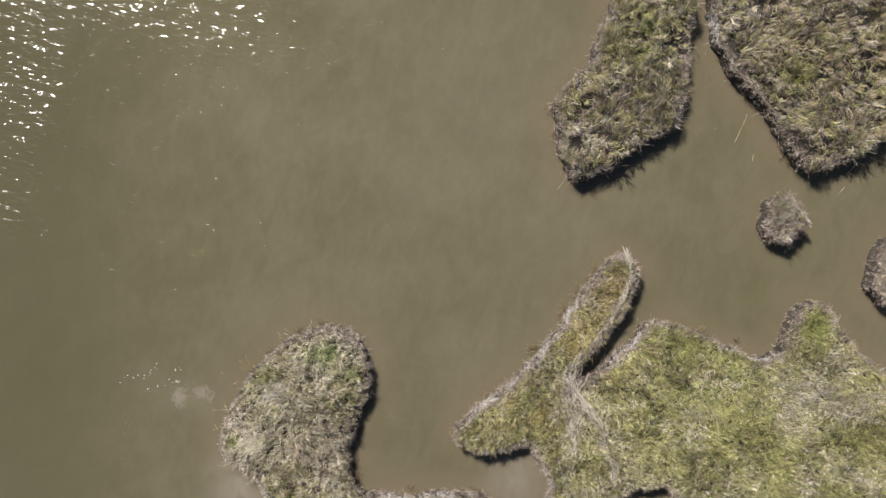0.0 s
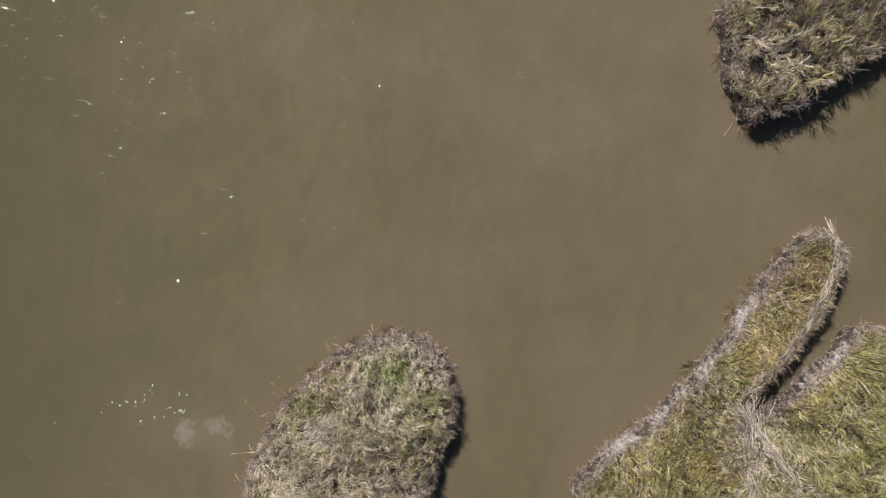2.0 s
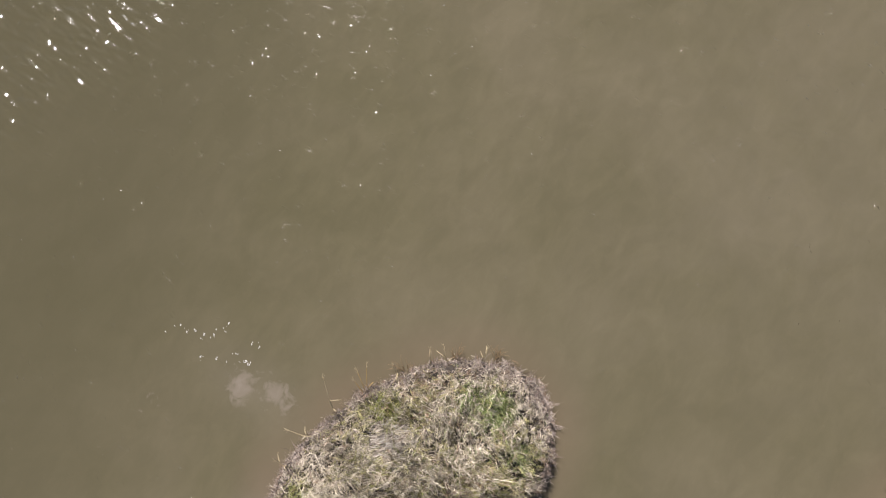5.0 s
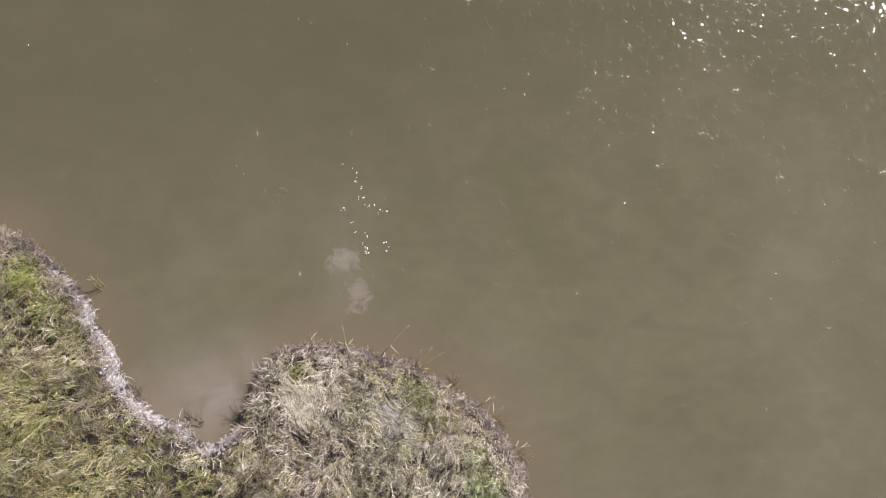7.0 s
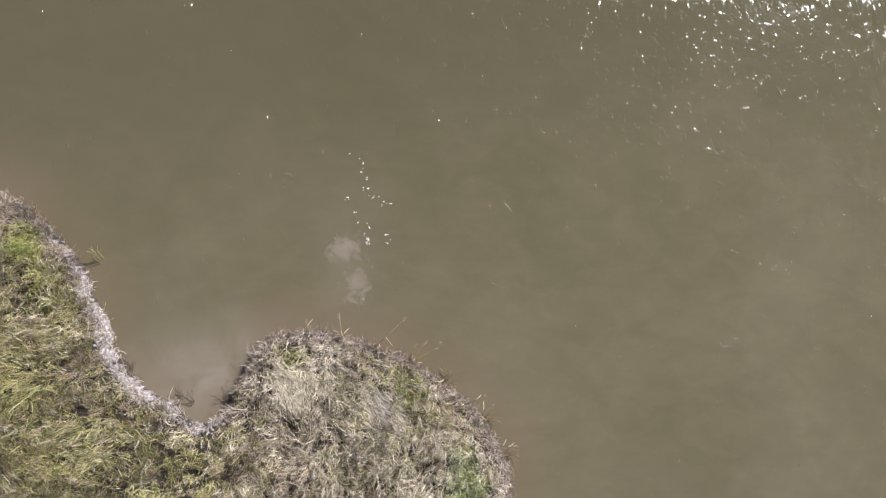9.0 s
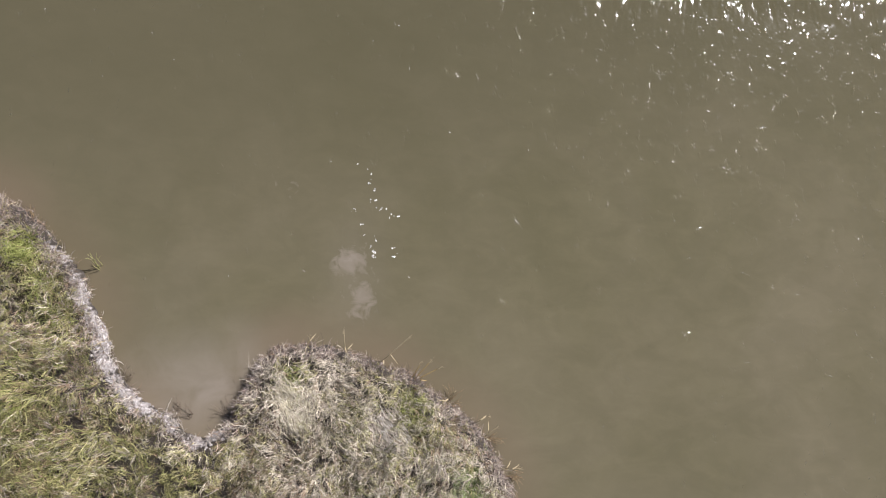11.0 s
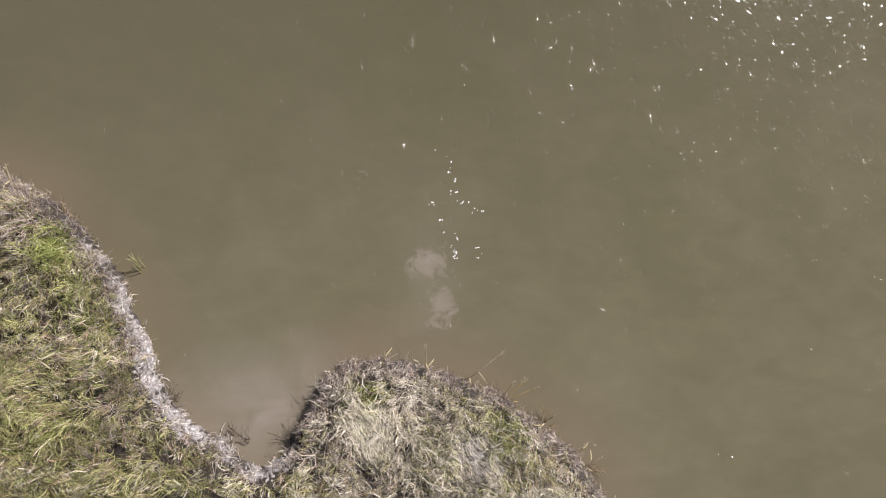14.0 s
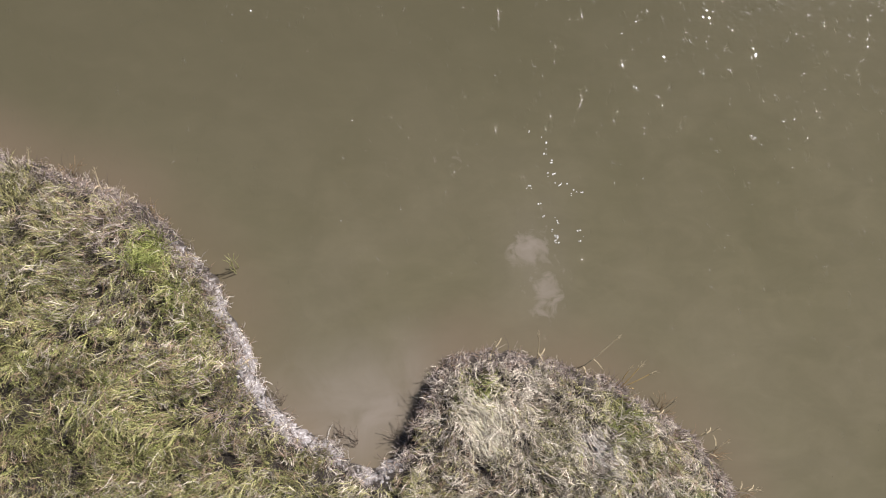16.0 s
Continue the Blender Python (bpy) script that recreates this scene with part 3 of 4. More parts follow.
# ---- fringe of dead stems along the banks ----
def fringe(name, box, gap, each, seed, size, reachin=0.42, draped=False):
    r = np.random.default_rng(seed)
    x0, x1, y0, y1 = box
    gx, gy = np.meshgrid(np.arange(x0, x1, gap), np.arange(y0, y1, gap), indexing="ij")
    x = (gx + r.uniform(-0.5, 0.5, gx.shape) * gap).ravel()
    y = (gy + r.uniform(-0.5, 0.5, gy.shape) * gap).ravel()
    d = depth_in(name, x, y)
    ok = (d > -0.07) & (d < reachin * (0.35 + 0.9 * vnoise(x, y, 1.2)))
    if draped:
        ok = (d > -0.09) & (d < 0.1)
    ok &= vnoise(x + 13, y + 5, 0.13) + 0.3 * vnoise(x, y + 40, 0.6) > (0.58 if name == "marsh_mainland" and y0 > -10 else 0.42)
    ok &= r.random(len(x)) > 0.4 * near_wrack(x, y) * (d < 0.1)
    x, y, d = x[ok], y[ok], d[ok]
    wrack = near_wrack(x, y)
    wrack *= 0.12 + 0.88 * (1 - smooth(d, 0.0, 0.13))
    wrack *= smooth(vnoise(x + 7, y + 3, 0.5), 0.0, 0.35)
    k = np.repeat(np.arange(len(x)), each)
    m = len(k)
    kind = np.where(r.random(m) < 0.5 * wrack[k], I_WRACK, np.where(r.random(m) < 0.14, I_RUST, np.where(r.random(m) < 0.2, I_STRAW, I_DEAD)))
    way = r.uniform(0, 2 * math.pi, m)
    tall = size * np.exp(0.4 * r.standard_normal(m))
    rise = np.clip(0.35 + 0.3 * r.standard_normal(m), 0.0, 0.95)
    px, py = x[k] + r.normal(0, 0.4 * gap, m), y[k] + r.normal(0, 0.4 * gap, m)
    pz = ground_height(np.maximum(d[k], -0.04), px, py) + r.uniform(-0.06, 0.05, m)
    if draped:
        kind = np.where((kind == I_WRACK) & ((py < -9.5) | (r.random(m) < 0.35)), I_DEAD, kind)
        pz = np.maximum(ground_height(np.maximum(d[k], 0.0), px, py) * r.uniform(0.4, 1.0, m), 0.04)
    ux, uy = np.cos(way), np.sin(way)
    reach, up = tall * np.sqrt(1 - rise ** 2), tall * rise
    w = 0.007 * r.uniform(0.6, 1.6, m) * np.where(kind == I_WRACK, 1.4, 1.0)
    sx, sy = -uy * w / 2, ux * w / 2
    bend = r.uniform(-0.12, 0.12, m) * tall
    v = np.empty((m, 5, 3))
    v[:, 0], v[:, 1] = np.stack([px - sx, py - sy, pz], 1), np.stack([px + sx, py + sy, pz], 1)
    mx, my, mz = px + ux * reach * 0.5 - uy * bend, py + uy * reach * 0.5 + ux * bend, pz + up * 0.65
    v[:, 2], v[:, 3] = np.stack([mx + sx, my + sy, mz], 1), np.stack([mx - sx, my - sy, mz], 1)
    v[:, 4] = np.stack([px + ux * reach, py + uy * reach, pz + up], 1)
    return v, kind


def wrack_trail(stops, width, count, seed, z=0.73, pale=0.6, long=0.45, pale_kind=None):
    """Long bleached stalks washed up along a line on the marsh."""
    r = np.random.default_rng(seed)
    p = np.array(stops, float)
    seg = np.linalg.norm(np.diff(p, axis=0), axis=1)
    s = r.uniform(0, seg.sum(), count)
    i = np.clip(np.searchsorted(np.cumsum(seg), s), 0, len(seg) - 1)
    f = (s - np.r_[0, np.cumsum(seg)][i]) / seg[i]
    c = p[i] + (p[i + 1] - p[i]) * f[:, None]
    ang = np.arctan2(*(p[i + 1] - p[i]).T[::-1]) + 0.35 * r.standard_normal(count)
    c += np.clip(r.normal(0, width, (count, 2)), -1.9 * width, 1.9 * width)
    tall = long * np.exp(0.3 * r.standard_normal(count))
    ux, uy, w = np.cos(ang), np.sin(ang), 0.012 * r.uniform(0.6, 1.4, count)
    px, py = c[:, 0] - ux * tall / 2, c[:, 1] - uy * tall / 2
    pz = z + r.uniform(0, 0.14, count)
    sx, sy = -uy * w / 2, ux * w / 2
    bend = r.uniform(-0.1, 0.1, count) * tall
    v = np.empty((count, 5, 3))
    v[:, 0], v[:, 1] = np.stack([px - sx, py - sy, pz], 1), np.stack([px + sx, py + sy, pz], 1)
    mx, my = px + ux * tall * 0.5 - uy * bend, py + uy * tall * 0.5 + ux * bend
    v[:, 2], v[:, 3] = np.stack([mx + sx, my + sy, pz + 0.03], 1), np.stack([mx - sx, my - sy, pz + 0.03], 1)
    v[:, 4] = np.stack([px + ux * tall, py + uy * tall, pz - 0.03], 1)
    rest = I_STRAW if pale_kind is not None else np.where(r.random(count) < 0.5, I_STRAW, I_DEAD)
    return v, np.where(r.random(count) < pale, I_WRACK if pale_kind is None else pale_kind, rest)


blade_mesh("dead_stem_fringe", [fringe(main, (-15.5, 2.6, -9.5, 2.5), 0.055, 8, 21, 0.14, 0.27), fringe(main, (-15.5, 2.6, -9.5, 2.5), 0.06, 6, 27, 0.13, 0.34, True)], "grey dead stems and bleached wrack along the bank")
blade_mesh("dead_stem_fringe", [fringe(main, (-6.5, 9.0, -31, -9.5), 0.072, 12, 22, 0.16, 0.32), fringe(main, (-6.5, 9.0, -18, -9.5), 0.06, 9, 28, 0.15, 0.32, True)], "grey dead stems and pale wrack along the spit")
blade_mesh("dead_stem_fringe", [fringe("marsh_island", (10, 21, -18.6, -12), 0.1, 12, 23, 0.22)], "grey dead stems round the island's bank")
blade_mesh("dead_stem_fringe", [fringe("marsh_headland", (13, 21, -28, -16), 0.1, 12, 24, 0.22)], "grey dead stems along the headland's bank")
blade_mesh("dead_stem_fringe", [fringe("round_islet", (9.7, 12.4, -24.2, -21.8), 0.09, 12, 25, 0.2, 1.2)], "dead brown stems over the round islet")
blade_mesh("dead_stem_fringe", [fringe("low_islet", (8.3, 11.8, -30, -26.8), 0.09, 12, 26, 0.2, 1.2)], "dead grey-brown stems over the low islet")


def loose_thing(name, parts, label, category, group):
    ob = blade_mesh(name, parts, label)
    del ob["kind"]
    return tagged(ob, label, category, group)


for stops, width, count, seed, label in (
        ([(2.4, -15.7), (1.6, -16.6), (0.9, -17.6), (0.0, -18.0), (-0.6, -18.6), (-1.4, -18.8)], 0.085, 520, 31, "winding line of bleached stalks washed up on the marsh"),
        ([(2.6, -16.0), (1.4, -16.2), (0.2, -16.6), (-1.5, -16.7)], 0.2, 500, 32, "broad drift of bleached stalks at the foot of the spit"),
        ([(8.0, -16.9), (7.2, -17.35), (6.2, -17.2), (5.0, -16.9), (3.6, -16.2), (2.6, -15.7)], 0.06, 260, 33, "thin line of bleached stalks along the spit's edge"),
        ([(4.0, -25.2), (4.4, -26.2), (3.6, -27.2), (4.6, -28.0)], 0.35, 350, 34, "scattered pale stalks lying on yellow-green marsh grass"),
        ([(11.7, -22.9), (11.3, -23.6), (11.0, -23.9)], 0.06, 140, 35, "curved wisp of pale stalks on the round islet")):
    loose_thing("wrack_line", [wrack_trail(stops, width, count, seed, 0.73, 0.25, 0.24 if seed == 35 else 0.42)], label, "wrack", "washed-up wrack lines")
loose_thing("straw_mat", [wrack_trail([(-3.75, -3.6), (-3.45, -3.9), (-3.3, -4.25)], 0.2, 1300, 36, 0.68, 0.6, 0.2, I_MATTED)], "pale flattened mat of straw on the grassy bank", "straw mat", "flattened straw mats")
loose_thing("straw_mat", [wrack_trail([(-1.35, -4.2), (-1.05, -4.5)], 0.2, 900, 37, 0.7, 0.5, 0.22)], "pinkish-grey flattened mat of straw on the bank", "straw mat", "flattened straw mats")


# ---- small things ----
def tube(bm, points, r0, r1, sides=5):
    """A tapered stem through the points."""
    rings = []
    for i, p in enumerate(points):
        a, b = Vector(points[max(i - 1, 0)]), Vector(points[min(i + 1, len(points) - 1)])
        q = (b - a).to_track_quat("Z", "Y")
        rad = r0 + (r1 - r0) * i / (len(points) - 1)
        rings.append([bm.verts.new(Vector(p) + q @ Vector((rad * math.cos(2 * math.pi * k / sides), rad * math.sin(2 * math.pi * k / sides), 0))) for k in range(sides)])
    for a, b in zip(rings, rings[1:]):
        for k in range(sides):
            bm.faces.new((a[k], a[(k + 1) % sides], b[(k + 1) % sides], b[k]))
    bm.faces.new(rings[0][::-1])
    bm.faces.new(rings[-1])


def ribbon(bm, points, width):
    """A folded leaf blade with a keel."""
    rows = []
    for i, p in enumerate(points):
        a, b = Vector(points[max(i - 1, 0)]), Vector(points[min(i + 1, len(points) - 1)])
        side = (b - a).cross(Vector((0, 0, 1))).normalized() * width * (1 - (i / len(points)) ** 2) / 2
        p = Vector(p)
        rows.append([bm.verts.new(p - side), bm.verts.new(p - Vector((0, 0, width * 0.25))), bm.verts.new(p + side)])
    for a, b in zip(rows, rows[1:]):
        bm.faces.new((a[0], a[1], b[1], b[0]))
        bm.faces.new((a[1], a[2], b[2], b[1]))


def part(name, bm, material, parent, label=""):
    me = bpy.data.meshes.new(name)
    bm.to_mesh(me)
    bm.free()
    me.materials.append(material)
    ob = new(name, me)
    ob.parent = parent
    return tagged(ob, label)


def stem_material(name, a, b):
    m = Nodes(name)
    tone = m.ramp(m.noise(30.0, 4.0), (0.3, a), (0.7, b))
    m.link(tone, m.bsdf.inputs["Base Color"])
    m.bsdf.inputs["Roughness"].default_value = 0.65
    m.bump(m.noise(90.0, 3.0), 0.4, 0.004)
    return m.mat


STALK = stem_material("tan_reed_stalk", (0.32, 0.25, 0.14), (0.5, 0.42, 0.26))
AMBER = stem_material("amber_reed_stalk", (0.3, 0.2, 0.07), (0.46, 0.33, 0.13))
SHOOT = stem_material("yellow_green_shoot", (0.22, 0.22, 0.07), (0.42, 0.4, 0.17))
RUSSET = stem_material("russet_dead_stem", (0.15, 0.095, 0.045), (0.33, 0.22, 0.11))
BROWN = stem_material("brown_dead_stem", (0.07, 0.05, 0.035), (0.17, 0.125, 0.085))


def reed(x, y, z, dx, dy, height, material, seed, label, leaves=2):
    """A tall reed that leans by (dx, dy) at its tip."""
    r = random.Random(seed)
    thing = new("reed")
    thing.location = (x, y, z)
    pts = [(dx * t ** 1.6, dy * t ** 1.6, height * (t - 0.12 * t * t)) for t in (0, 0.25, 0.5, 0.75, 1.0)]
    bm = bmesh.new()
    tube(bm, [(0, 0, -0.08)] + pts[1:], 0.014, 0.008)
    part("stalk", bm, material, thing)
    bm = bmesh.new()
    top = Vector(pts[-1])
    lean = (top - Vector(pts[-2])).normalized()
    tube(bm, [top - lean * 0.02, top + lean * 0.05, top + lean * 0.11, top + lean * 0.15], 0.006, 0.003)
    for k in range(7):
        side = Vector((r.uniform(-1, 1), r.uniform(-1, 1), r.uniform(-0.3, 0.6))).normalized()
        a = top + lean * (0.02 * k)
        tube(bm, [a, a + side * 0.035 + lean * 0.02, a + side * 0.05 + lean * 0.05], 0.005, 0.002, 4)
    part("seed_head", bm, STALK, thing, "feathery tan seed head")
    for k in range(leaves):
        t = 0.25 + 0.3 * k
        base = Vector((dx * t ** 1.6, dy * t ** 1.6, height * (t - 0.12 * t * t)))
        a = r.uniform(0, 2 * math.pi)
        out = Vector((math.cos(a), math.sin(a), 0)) * r.uniform(0.16, 0.28)
        bm = bmesh.new()
        ribbon(bm, [base, base + out * 0.4 + Vector((0, 0, 0.08)), base + out * 0.8 + Vector((0, 0, 0.07)), base + out * 1.15 + Vector((0, 0, -0.02))], 0.024)
        part("leaf", bm, material, thing)
    return tagged(thing, label, "reed", "tall reeds on the bank")


# x, y, z, lean x, lean y, height
for i, (x, y, z, dx, dy, h) in enumerate([(-2.45, -2.58, 0.3, -0.05, 0.45, 0.5), (-1.57, -2.72, 0.3, 0.56, 0.6, 0.6), (-3.4, -2.5, 0.3, 0.05, 0.22, 0.3), (0.1, -3.55, 0.3, 0.15, 0.2, 0.3),
                                           (0.8, -4.05, 0.3, 0.3, 0.2, 0.35), (1.1, -4.35, 0.3, 0.25, 0.25, 0.3), (1.65, -5.1, 0.3, 0.3, 0.1, 0.3), (-11.35, 0.5, 0.3, -0.02, 0.3, 0.35),
                                           (-10.9, 0.2, 0.3, 0.1, 0.25, 0.35), (-12.8, 0.85, 0.3, 0.1, 0.3, 0.35), (-9.65, -0.7, 0.3, 0.15, 0.2, 0.25), (-8.3, -2.75, 0.25, 0.25, 0.05, 0.3)]):
    reed(x, y, z, dx, dy, h, STALK, 40 + i, "tall tan reed leaning out from the bank over the water")
for i, (x, y, dx, dy) in enumerate([(-0.75, -3.15, 0.35, 0.5), (-0.68, -3.1, 0.5, 0.33), (-0.8, -3.1, 0.18, 0.38)]):
    reed(x, y, 0.2, dx, dy, 0.4, AMBER, 60 + i, "amber reed leaning out from the bank over the water", 1)


def sprig(x, y, z, spread, length, count, material, seed, name, label, category, group="", away=None, thick=1.0):
    """Stems that stand up fanwise out of the water or the mud; away: the way they lean, in degrees."""
    r = random.Random(seed)
    thing = new(name)
    thing.location = (x, y, z)
    for k in range(count):
        a = r.uniform(0, 2 * math.pi) if away is None else radians(away + r.uniform(-45, 45))
        reach = spread * r.uniform(0.4, 1.0)
        tall = length * r.uniform(0.5, 1.0)
        bx, by = r.uniform(-0.06, 0.06), r.uniform(-0.06, 0.06)
        ux, uy, kink = math.cos(a), math.sin(a), r.uniform(-0.06, 0.06)
        bm = bmesh.new()
        tube(bm, [(bx - ux * 0.1, by - uy * 0.1, -0.25), (bx + ux * reach * 0.3, by + uy * reach * 0.3, tall * 0.35), (bx + ux * reach * 0.65 - uy * kink, by + uy * reach * 0.65 + ux * kink, tall * 0.75),
                  (bx + ux * reach, by + uy * reach, tall)], 0.007 * thick, 0.003 * thick)
        if r.random() < 0.6:
            p = Vector((bx + ux * reach * 0.6, by + uy * reach * 0.6, tall * 0.7))
            q = a + r.choice((-0.8, 0.8))
            tube(bm, [p, p + Vector((math.cos(q), math.sin(q), 0.3)) * reach * 0.25, p + Vector((math.cos(q), math.sin(q), 0.4)) * reach * 0.45], 0.005, 0.002, 4)
        part("stem", bm, material, thing)
    return tagged(thing, label, category, group)


sprig(-8.68, -0.98, 0, 0.34, 0.6, 5, SHOOT, 70, "reed_shoot", "small clump of yellow-green reed shoots standing in water", "reed", "", 100, 1.5)
for i, (x, y, away) in enumerate([(6.95, -16.2, 80), (5.8, -15.65, 70), (5.0, -15.3, 80), (3.1, -14.5, 76), (0.9, -13.15, 66),
                                  (-0.9, -11.95, 110), (13.2, -12.5, 100), (12.2, -12.95, 110), (10.5, -14.1, 190), (13.8, -22.6, 150), (-3.75, -8.2, 270), (-4.0, -10.7, 0), (-3.4, -13.4, 10),
                                  (5.5, -22.6, 20), (5.45, -20.8, 10), (-4.7, -3.95, 170), (0.25, -3.62, 55), (1.25, -4.5, 40), (1.8, -5.35, 20), (-12.2, 0.8, 80), (-10.4, -0.1, 60)]):
    sprig(x, y, 0, 0.75 if i < 4 else 0.5, 0.26, 14 if i < 4 else 9, RUSSET, 80 + i, "dead_sprig", "sprig of brown dead stems standing in the shallows", "sprig", "dead sprigs in the shallows", away)
for i, (x, y, away) in enumerate([(-7.65, -3.7, 60), (-6.35, -4.3, 80), (-6.0, -4.45, 120), (-5.2, -4.3, 130)]):
    sprig(x, y, 0.0, 0.55, 0.26, 6, BROWN, 110 + i, "bay_twig", "forked dark twig sticking up from the muddy bay", "twig", "twigs in the muddy bay", away)


def stick(x, y, length, turn, material, seed, label):
    """A stalk afloat on the water."""
    r = random.Random(seed)
    thing = new("floating_stalk")
    thing.location, thing.rotation_euler = (x, y, 0.004 if x > 0 else -0.03), (0, 0, radians(turn))
    bm = bmesh.new()
    tube(bm, [(-length / 2, 0, 0), (-length / 6, r.uniform(-0.03, 0.03), 0.012), (length / 5, r.uniform(-0.03, 0.03), 0.01), (length / 2, r.uniform(-0.04, 0.04), 0.0)], 0.01, 0.005)
    part("stalk", bm, material, thing)
    for k in range(2):
        bm = bmesh.new()
        t = r.uniform(-0.2, 0.3) * length
        ribbon(bm, [(t, 0, 0.012), (t + 0.06, 0.012 * (1 - 2 * k), 0.016), (t + 0.13, 0.03 * (1 - 2 * k), 0.01)], 0.012)
        part("leaf", bm, material, thing)
    return tagged(thing, label, "stalk", "stalks afloat")


for i, (x, y, length, turn) in enumerate([(14.4, -20.5, 1.3, -10), (13.95, -25.5, 0.75, -30), (12.9, -25.3, 0.4, -30), (10.2, -13.7, 0.5, -20), (-5.15, -3.35, 0.45, -45), (13.3, -21.3, 0.25, 10)]):
    stick(x, y, length, turn, STALK, 130 + i, "bleached straw stalk floating on the murky water")


def tussock(x, y, r0, k, seed):
    """A tussock of fresh grass that stands out from the turf."""
    r = np.random.default_rng(seed)
    m = int(900 * r0 * r0 * 2.2 * k) + 60
    cool = x > -0.3 and y > -8
    a = r.uniform(0, 2 * math.pi, m)
    q = r0 * 0.8 * r.random(m) ** 0.6 * (0.6 + 0.35 * np.sin(2 * a + seed) + 0.6 * r.random(m))
    px, py = q * np.cos(a), q * np.sin(a)
    way = a + 0.9 * r.standard_normal(m)
    tall = 0.26 * np.exp(0.25 * r.standard_normal(m))
    rise = np.clip(0.6 + 0.2 * r.standard_normal(m), 0.1, 0.95)
    ux, uy = np.cos(way), np.sin(way)
    reach, up = tall * np.sqrt(1 - rise ** 2), tall * rise
    d = depth_in("marsh_mainland" if x < 9.5 else ("marsh_island" if y > -18.5 else "marsh_headland"), px + x, py + y)
    keep = d > 0.02
    pz = ground_height(d, px + x, py + y) + 0.04 * r.random(m)
    w = 0.008 * r.uniform(0.7, 1.5, m)
    sx, sy = -uy * w / 2, ux * w / 2
    v = np.empty((m, 5, 3))
    v[:, 0], v[:, 1] = np.stack([px - sx, py - sy, pz - 0.03], 1), np.stack([px + sx, py + sy, pz - 0.03], 1)
    mx, my, mz = px + ux * reach * 0.4, py + uy * reach * 0.4, pz + up * 0.75
    v[:, 2], v[:, 3] = np.stack([mx + sx, my + sy, mz], 1), np.stack([mx - sx, my - sy, mz], 1)
    v[:, 4] = np.stack([px + ux * reach, py + uy * reach, pz + up * 0.95], 1)
    ob = blade_mesh("grass_tussock", [(v[keep], np.where(r.random(m) < 0.72, I_COOL if cool else I_GREEN, I_OLIVE)[keep])], "fresh cool-green grass tussock among pale dry grass" if cool else "fresh yellow-green grass tussock among dry marsh grass")
    ob.location = (x, y, 0)
    del ob["kind"]
    return tagged(ob, category="grass tussock", group="fresh grass tussocks")


for i, (x, y, r0, k) in enumerate(GREEN_SPOTS):
    tussock(x, y, r0, k, 150 + i)


# ---- foam ----
def foam():
    m = Nodes("foam_bubbles")
    m.link(m.ramp(m.noise(60.0, 2.0), (0.3, (0.7, 0.69, 0.64)), (0.7, (0.86, 0.85, 0.81))), m.bsdf.inputs["Base Color"])
    m.bsdf.inputs["Roughness"].default_value = 0.25
    r = random.Random(5)
    bm = bmesh.new()
    lines = [[(-0.7, 1.4), (-0.5, 0.9), (-0.25, 0.5), (0, 0), (0.3, -0.15), (0.62, -0.3)], [(-0.8, 0.1), (-0.38, -0.45), (-0.1, -0.9), (-0.05, -1.2), (0.4, -1.05), (0.7, -1.1)]]
    for line in lines:
        for _ in range(17):
            i = r.randrange(len(line) - 1)
            t = r.random()
            cx = line[i][0] + (line[i + 1][0] - line[i][0]) * t + r.gauss(0, 0.09)
            cy = line[i][1] + (line[i + 1][1] - line[i][1]) * t + r.gauss(0, 0.09)
            for _ in range(r.choice((1, 1, 2, 3))):
                rad = r.uniform(0.007, 0.017)
                bmesh.ops.create_icosphere(bm, subdivisions=1, radius=rad, matrix=Matrix.Translation((cx + r.gauss(0, 0.025), cy + r.gauss(0, 0.025), 0.002)) @ Matrix.Diagonal((1.2, 1, 0.6, 1)))
    me = bpy.data.meshes.new("foam_bubbles")
    bm.to_mesh(me)
    bm.free()
    me.materials.append(m.mat)
    ob = new("foam_bubbles", me)
    ob.location = (-1.95, 1.15, 0)
    return tagged(ob, "scattered white foam bubbles afloat on the water", "foam", kind="stuff")


foam()


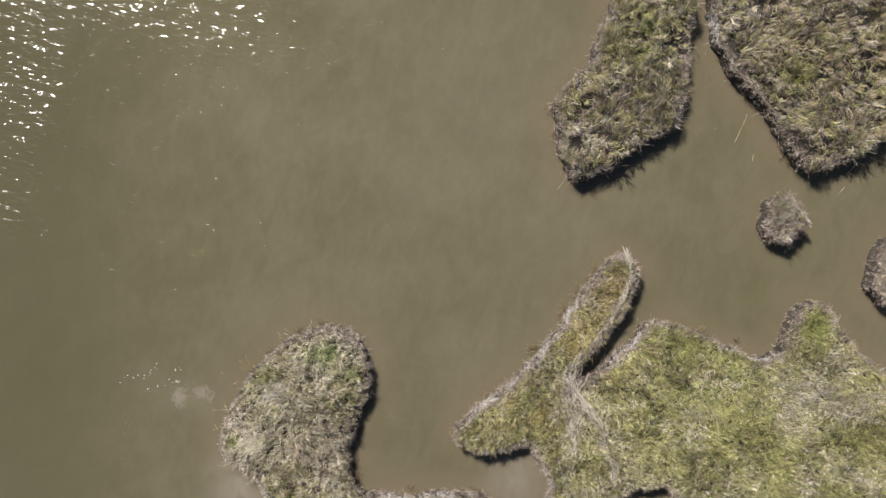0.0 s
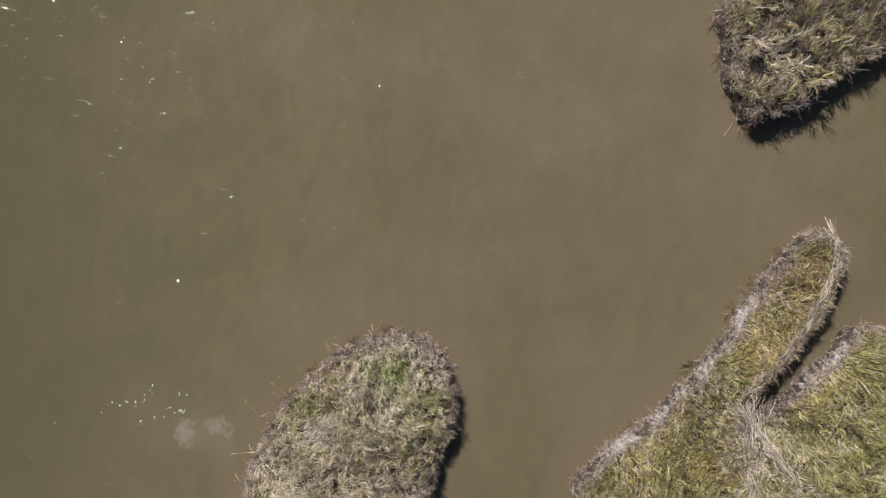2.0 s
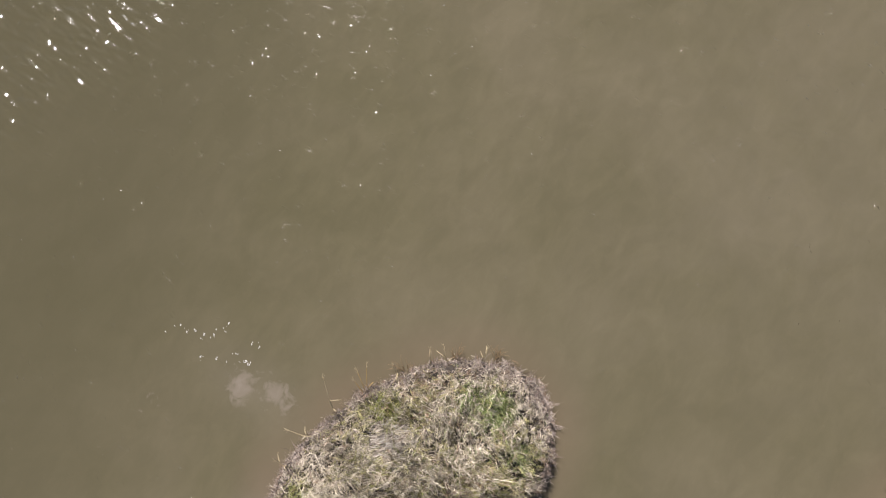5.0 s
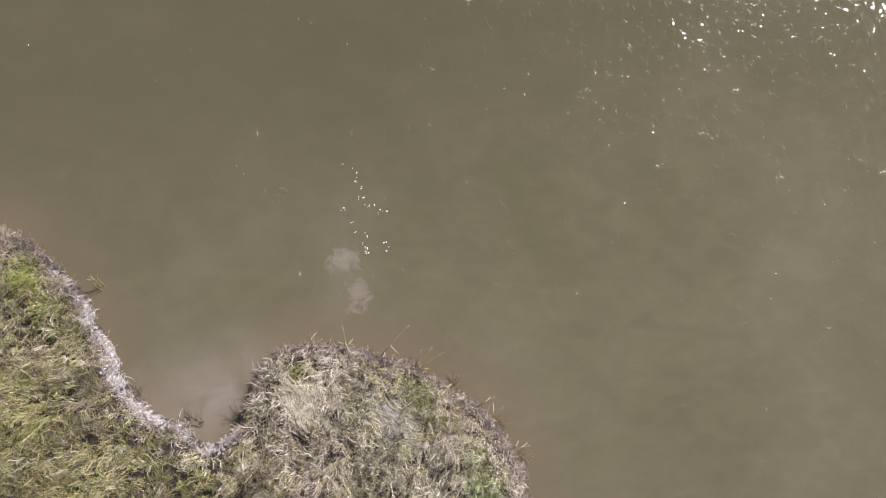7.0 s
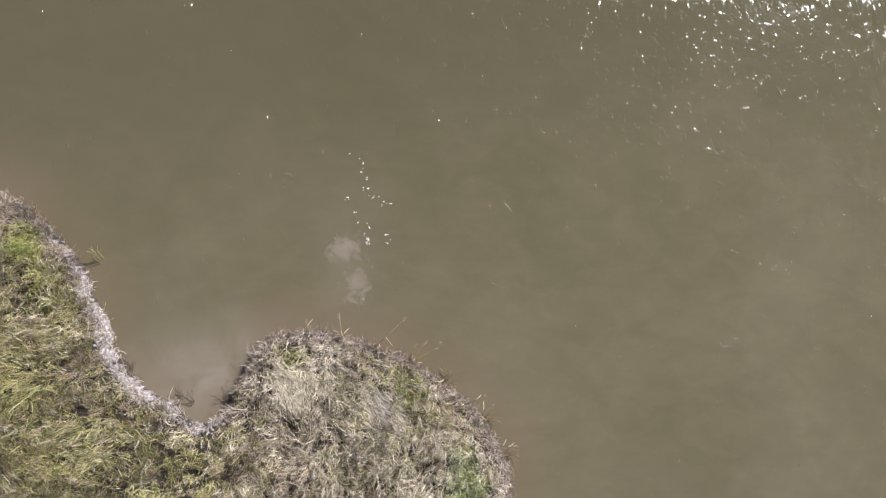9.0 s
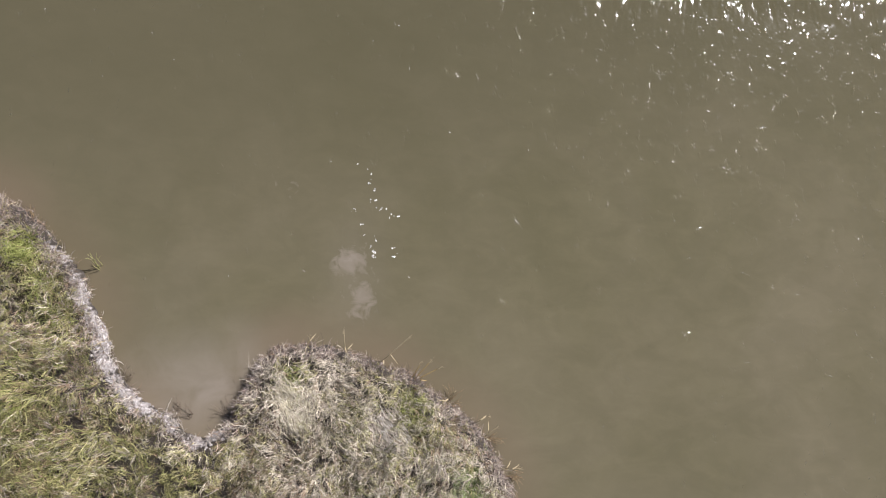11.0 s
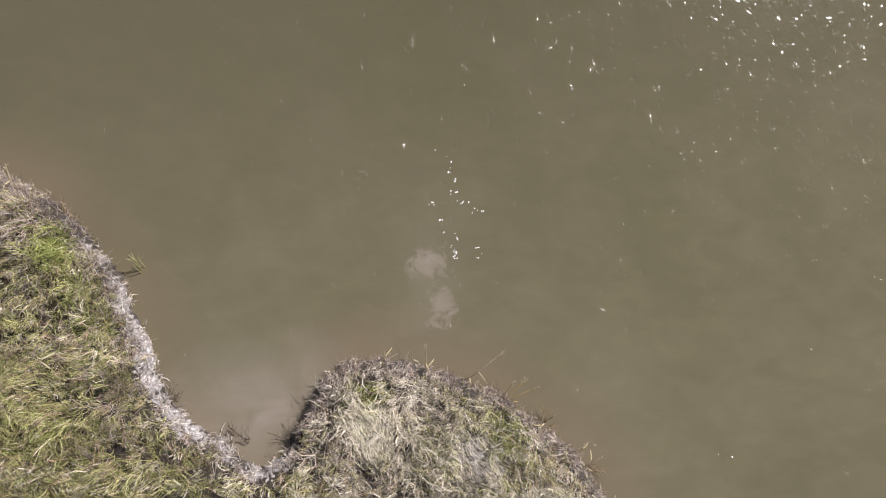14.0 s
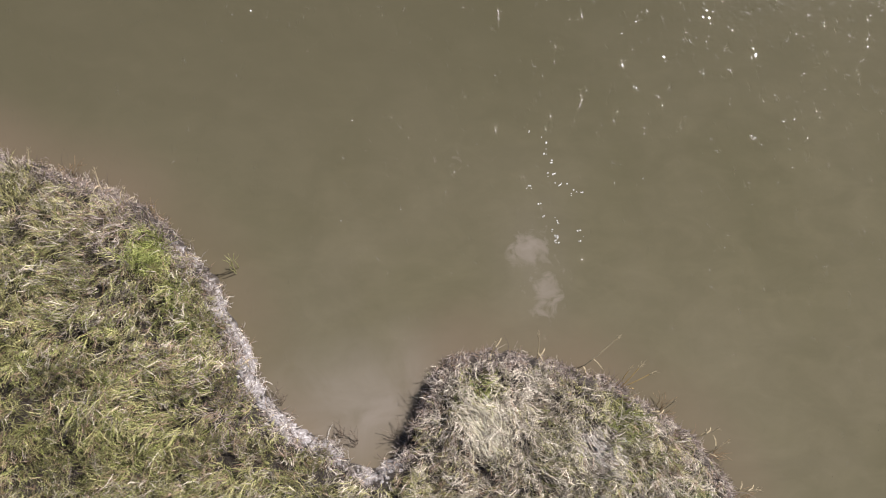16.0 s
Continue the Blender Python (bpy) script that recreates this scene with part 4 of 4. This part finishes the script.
# ---- dried mud along the sunlit banks ----
def clods(stops, name, seed, count, label):
    """Pale cracked lumps of dried mud on the crest of a bank."""
    m = Nodes("dried_clay")
    m.link(m.ramp(m.noise(14.0, 5.0), (0.3, (0.19, 0.168, 0.155)), (0.7, (0.44, 0.41, 0.385))), m.bsdf.inputs["Base Color"])
    m.bsdf.inputs["Roughness"].default_value = 0.9
    m.bump(m.noise(45.0, 5.0), 0.7, 0.01)
    r = np.random.default_rng(seed)
    p = np.array(stops, float)
    q = np.linspace(0, len(p) - 1.001, count) + r.uniform(-0.2, 0.2, count)
    q = np.clip(q, 0, len(p) - 1.001)
    i = q.astype(int)
    c = p[i] + (p[i + 1] - p[i]) * (q - i)[:, None] + r.normal(0, 0.16, (count, 2))
    d = depth_in(name, c[:, 0], c[:, 1])
    keep = (d > -0.03) & (d < 0.32)
    z = ground_height(d, c[:, 0], c[:, 1])
    bm = bmesh.new()
    for (x, y), h in zip(c[keep], z[keep]):
        rad = r.uniform(0.012, 0.038)
        made = bmesh.ops.create_icosphere(bm, subdivisions=1, radius=rad,
                                          matrix=Matrix.Translation((x, y, h)) @ Euler((0, 0, r.uniform(0, 6.28))).to_matrix().to_4x4() @ Matrix.Diagonal((r.uniform(0.8, 1.7), 1, r.uniform(0.5, 0.8), 1)))
        for v in made["verts"]:
            v.co += Vector(r.normal(0, 0.16 * rad, 3))
    me = bpy.data.meshes.new("mud_clods")
    bm.to_mesh(me)
    bm.free()
    me.materials.append(m.mat)
    return tagged(new("mud_clods", me), label, "mud", kind="stuff")


clods([(-8.9, -1.6), (-8.4, -2.4), (-8.2, -3.1), (-7.55, -4.0), (-6.55, -4.6), (-5.7, -4.8), (-5.2, -4.6)], main, 41, 520, "pale dried mud clods along the bay's bank")
clods([(-0.6, -12.1), (0.0, -12.5), (0.9, -13.4), (2.9, -14.6), (4.4, -15.2)], main, 42, 200, "pale dried mud clods along the spit's bank")
clods([(2.6, -16.8), (4.3, -18.2), (5.2, -18.8)], main, 43, 120, "pale dried mud clods along the marsh edge")
clods([(5.2, -22.6), (5.2, -23.6), (5.9, -24.4)], main, 44, 90, "pale dried mud clods in the small cove")
clods([(17.0, -18.9), (18.2, -18.3), (19.2, -17.9)], "marsh_headland", 46, 90, "pale dried mud clods beside the narrow channel")
clods([(-4.2, -9.2), (-4.2, -10.6), (-3.8, -11.9), (-3.4, -13.4)], main, 45, 150, "pale dried mud clods at the inlet's head")
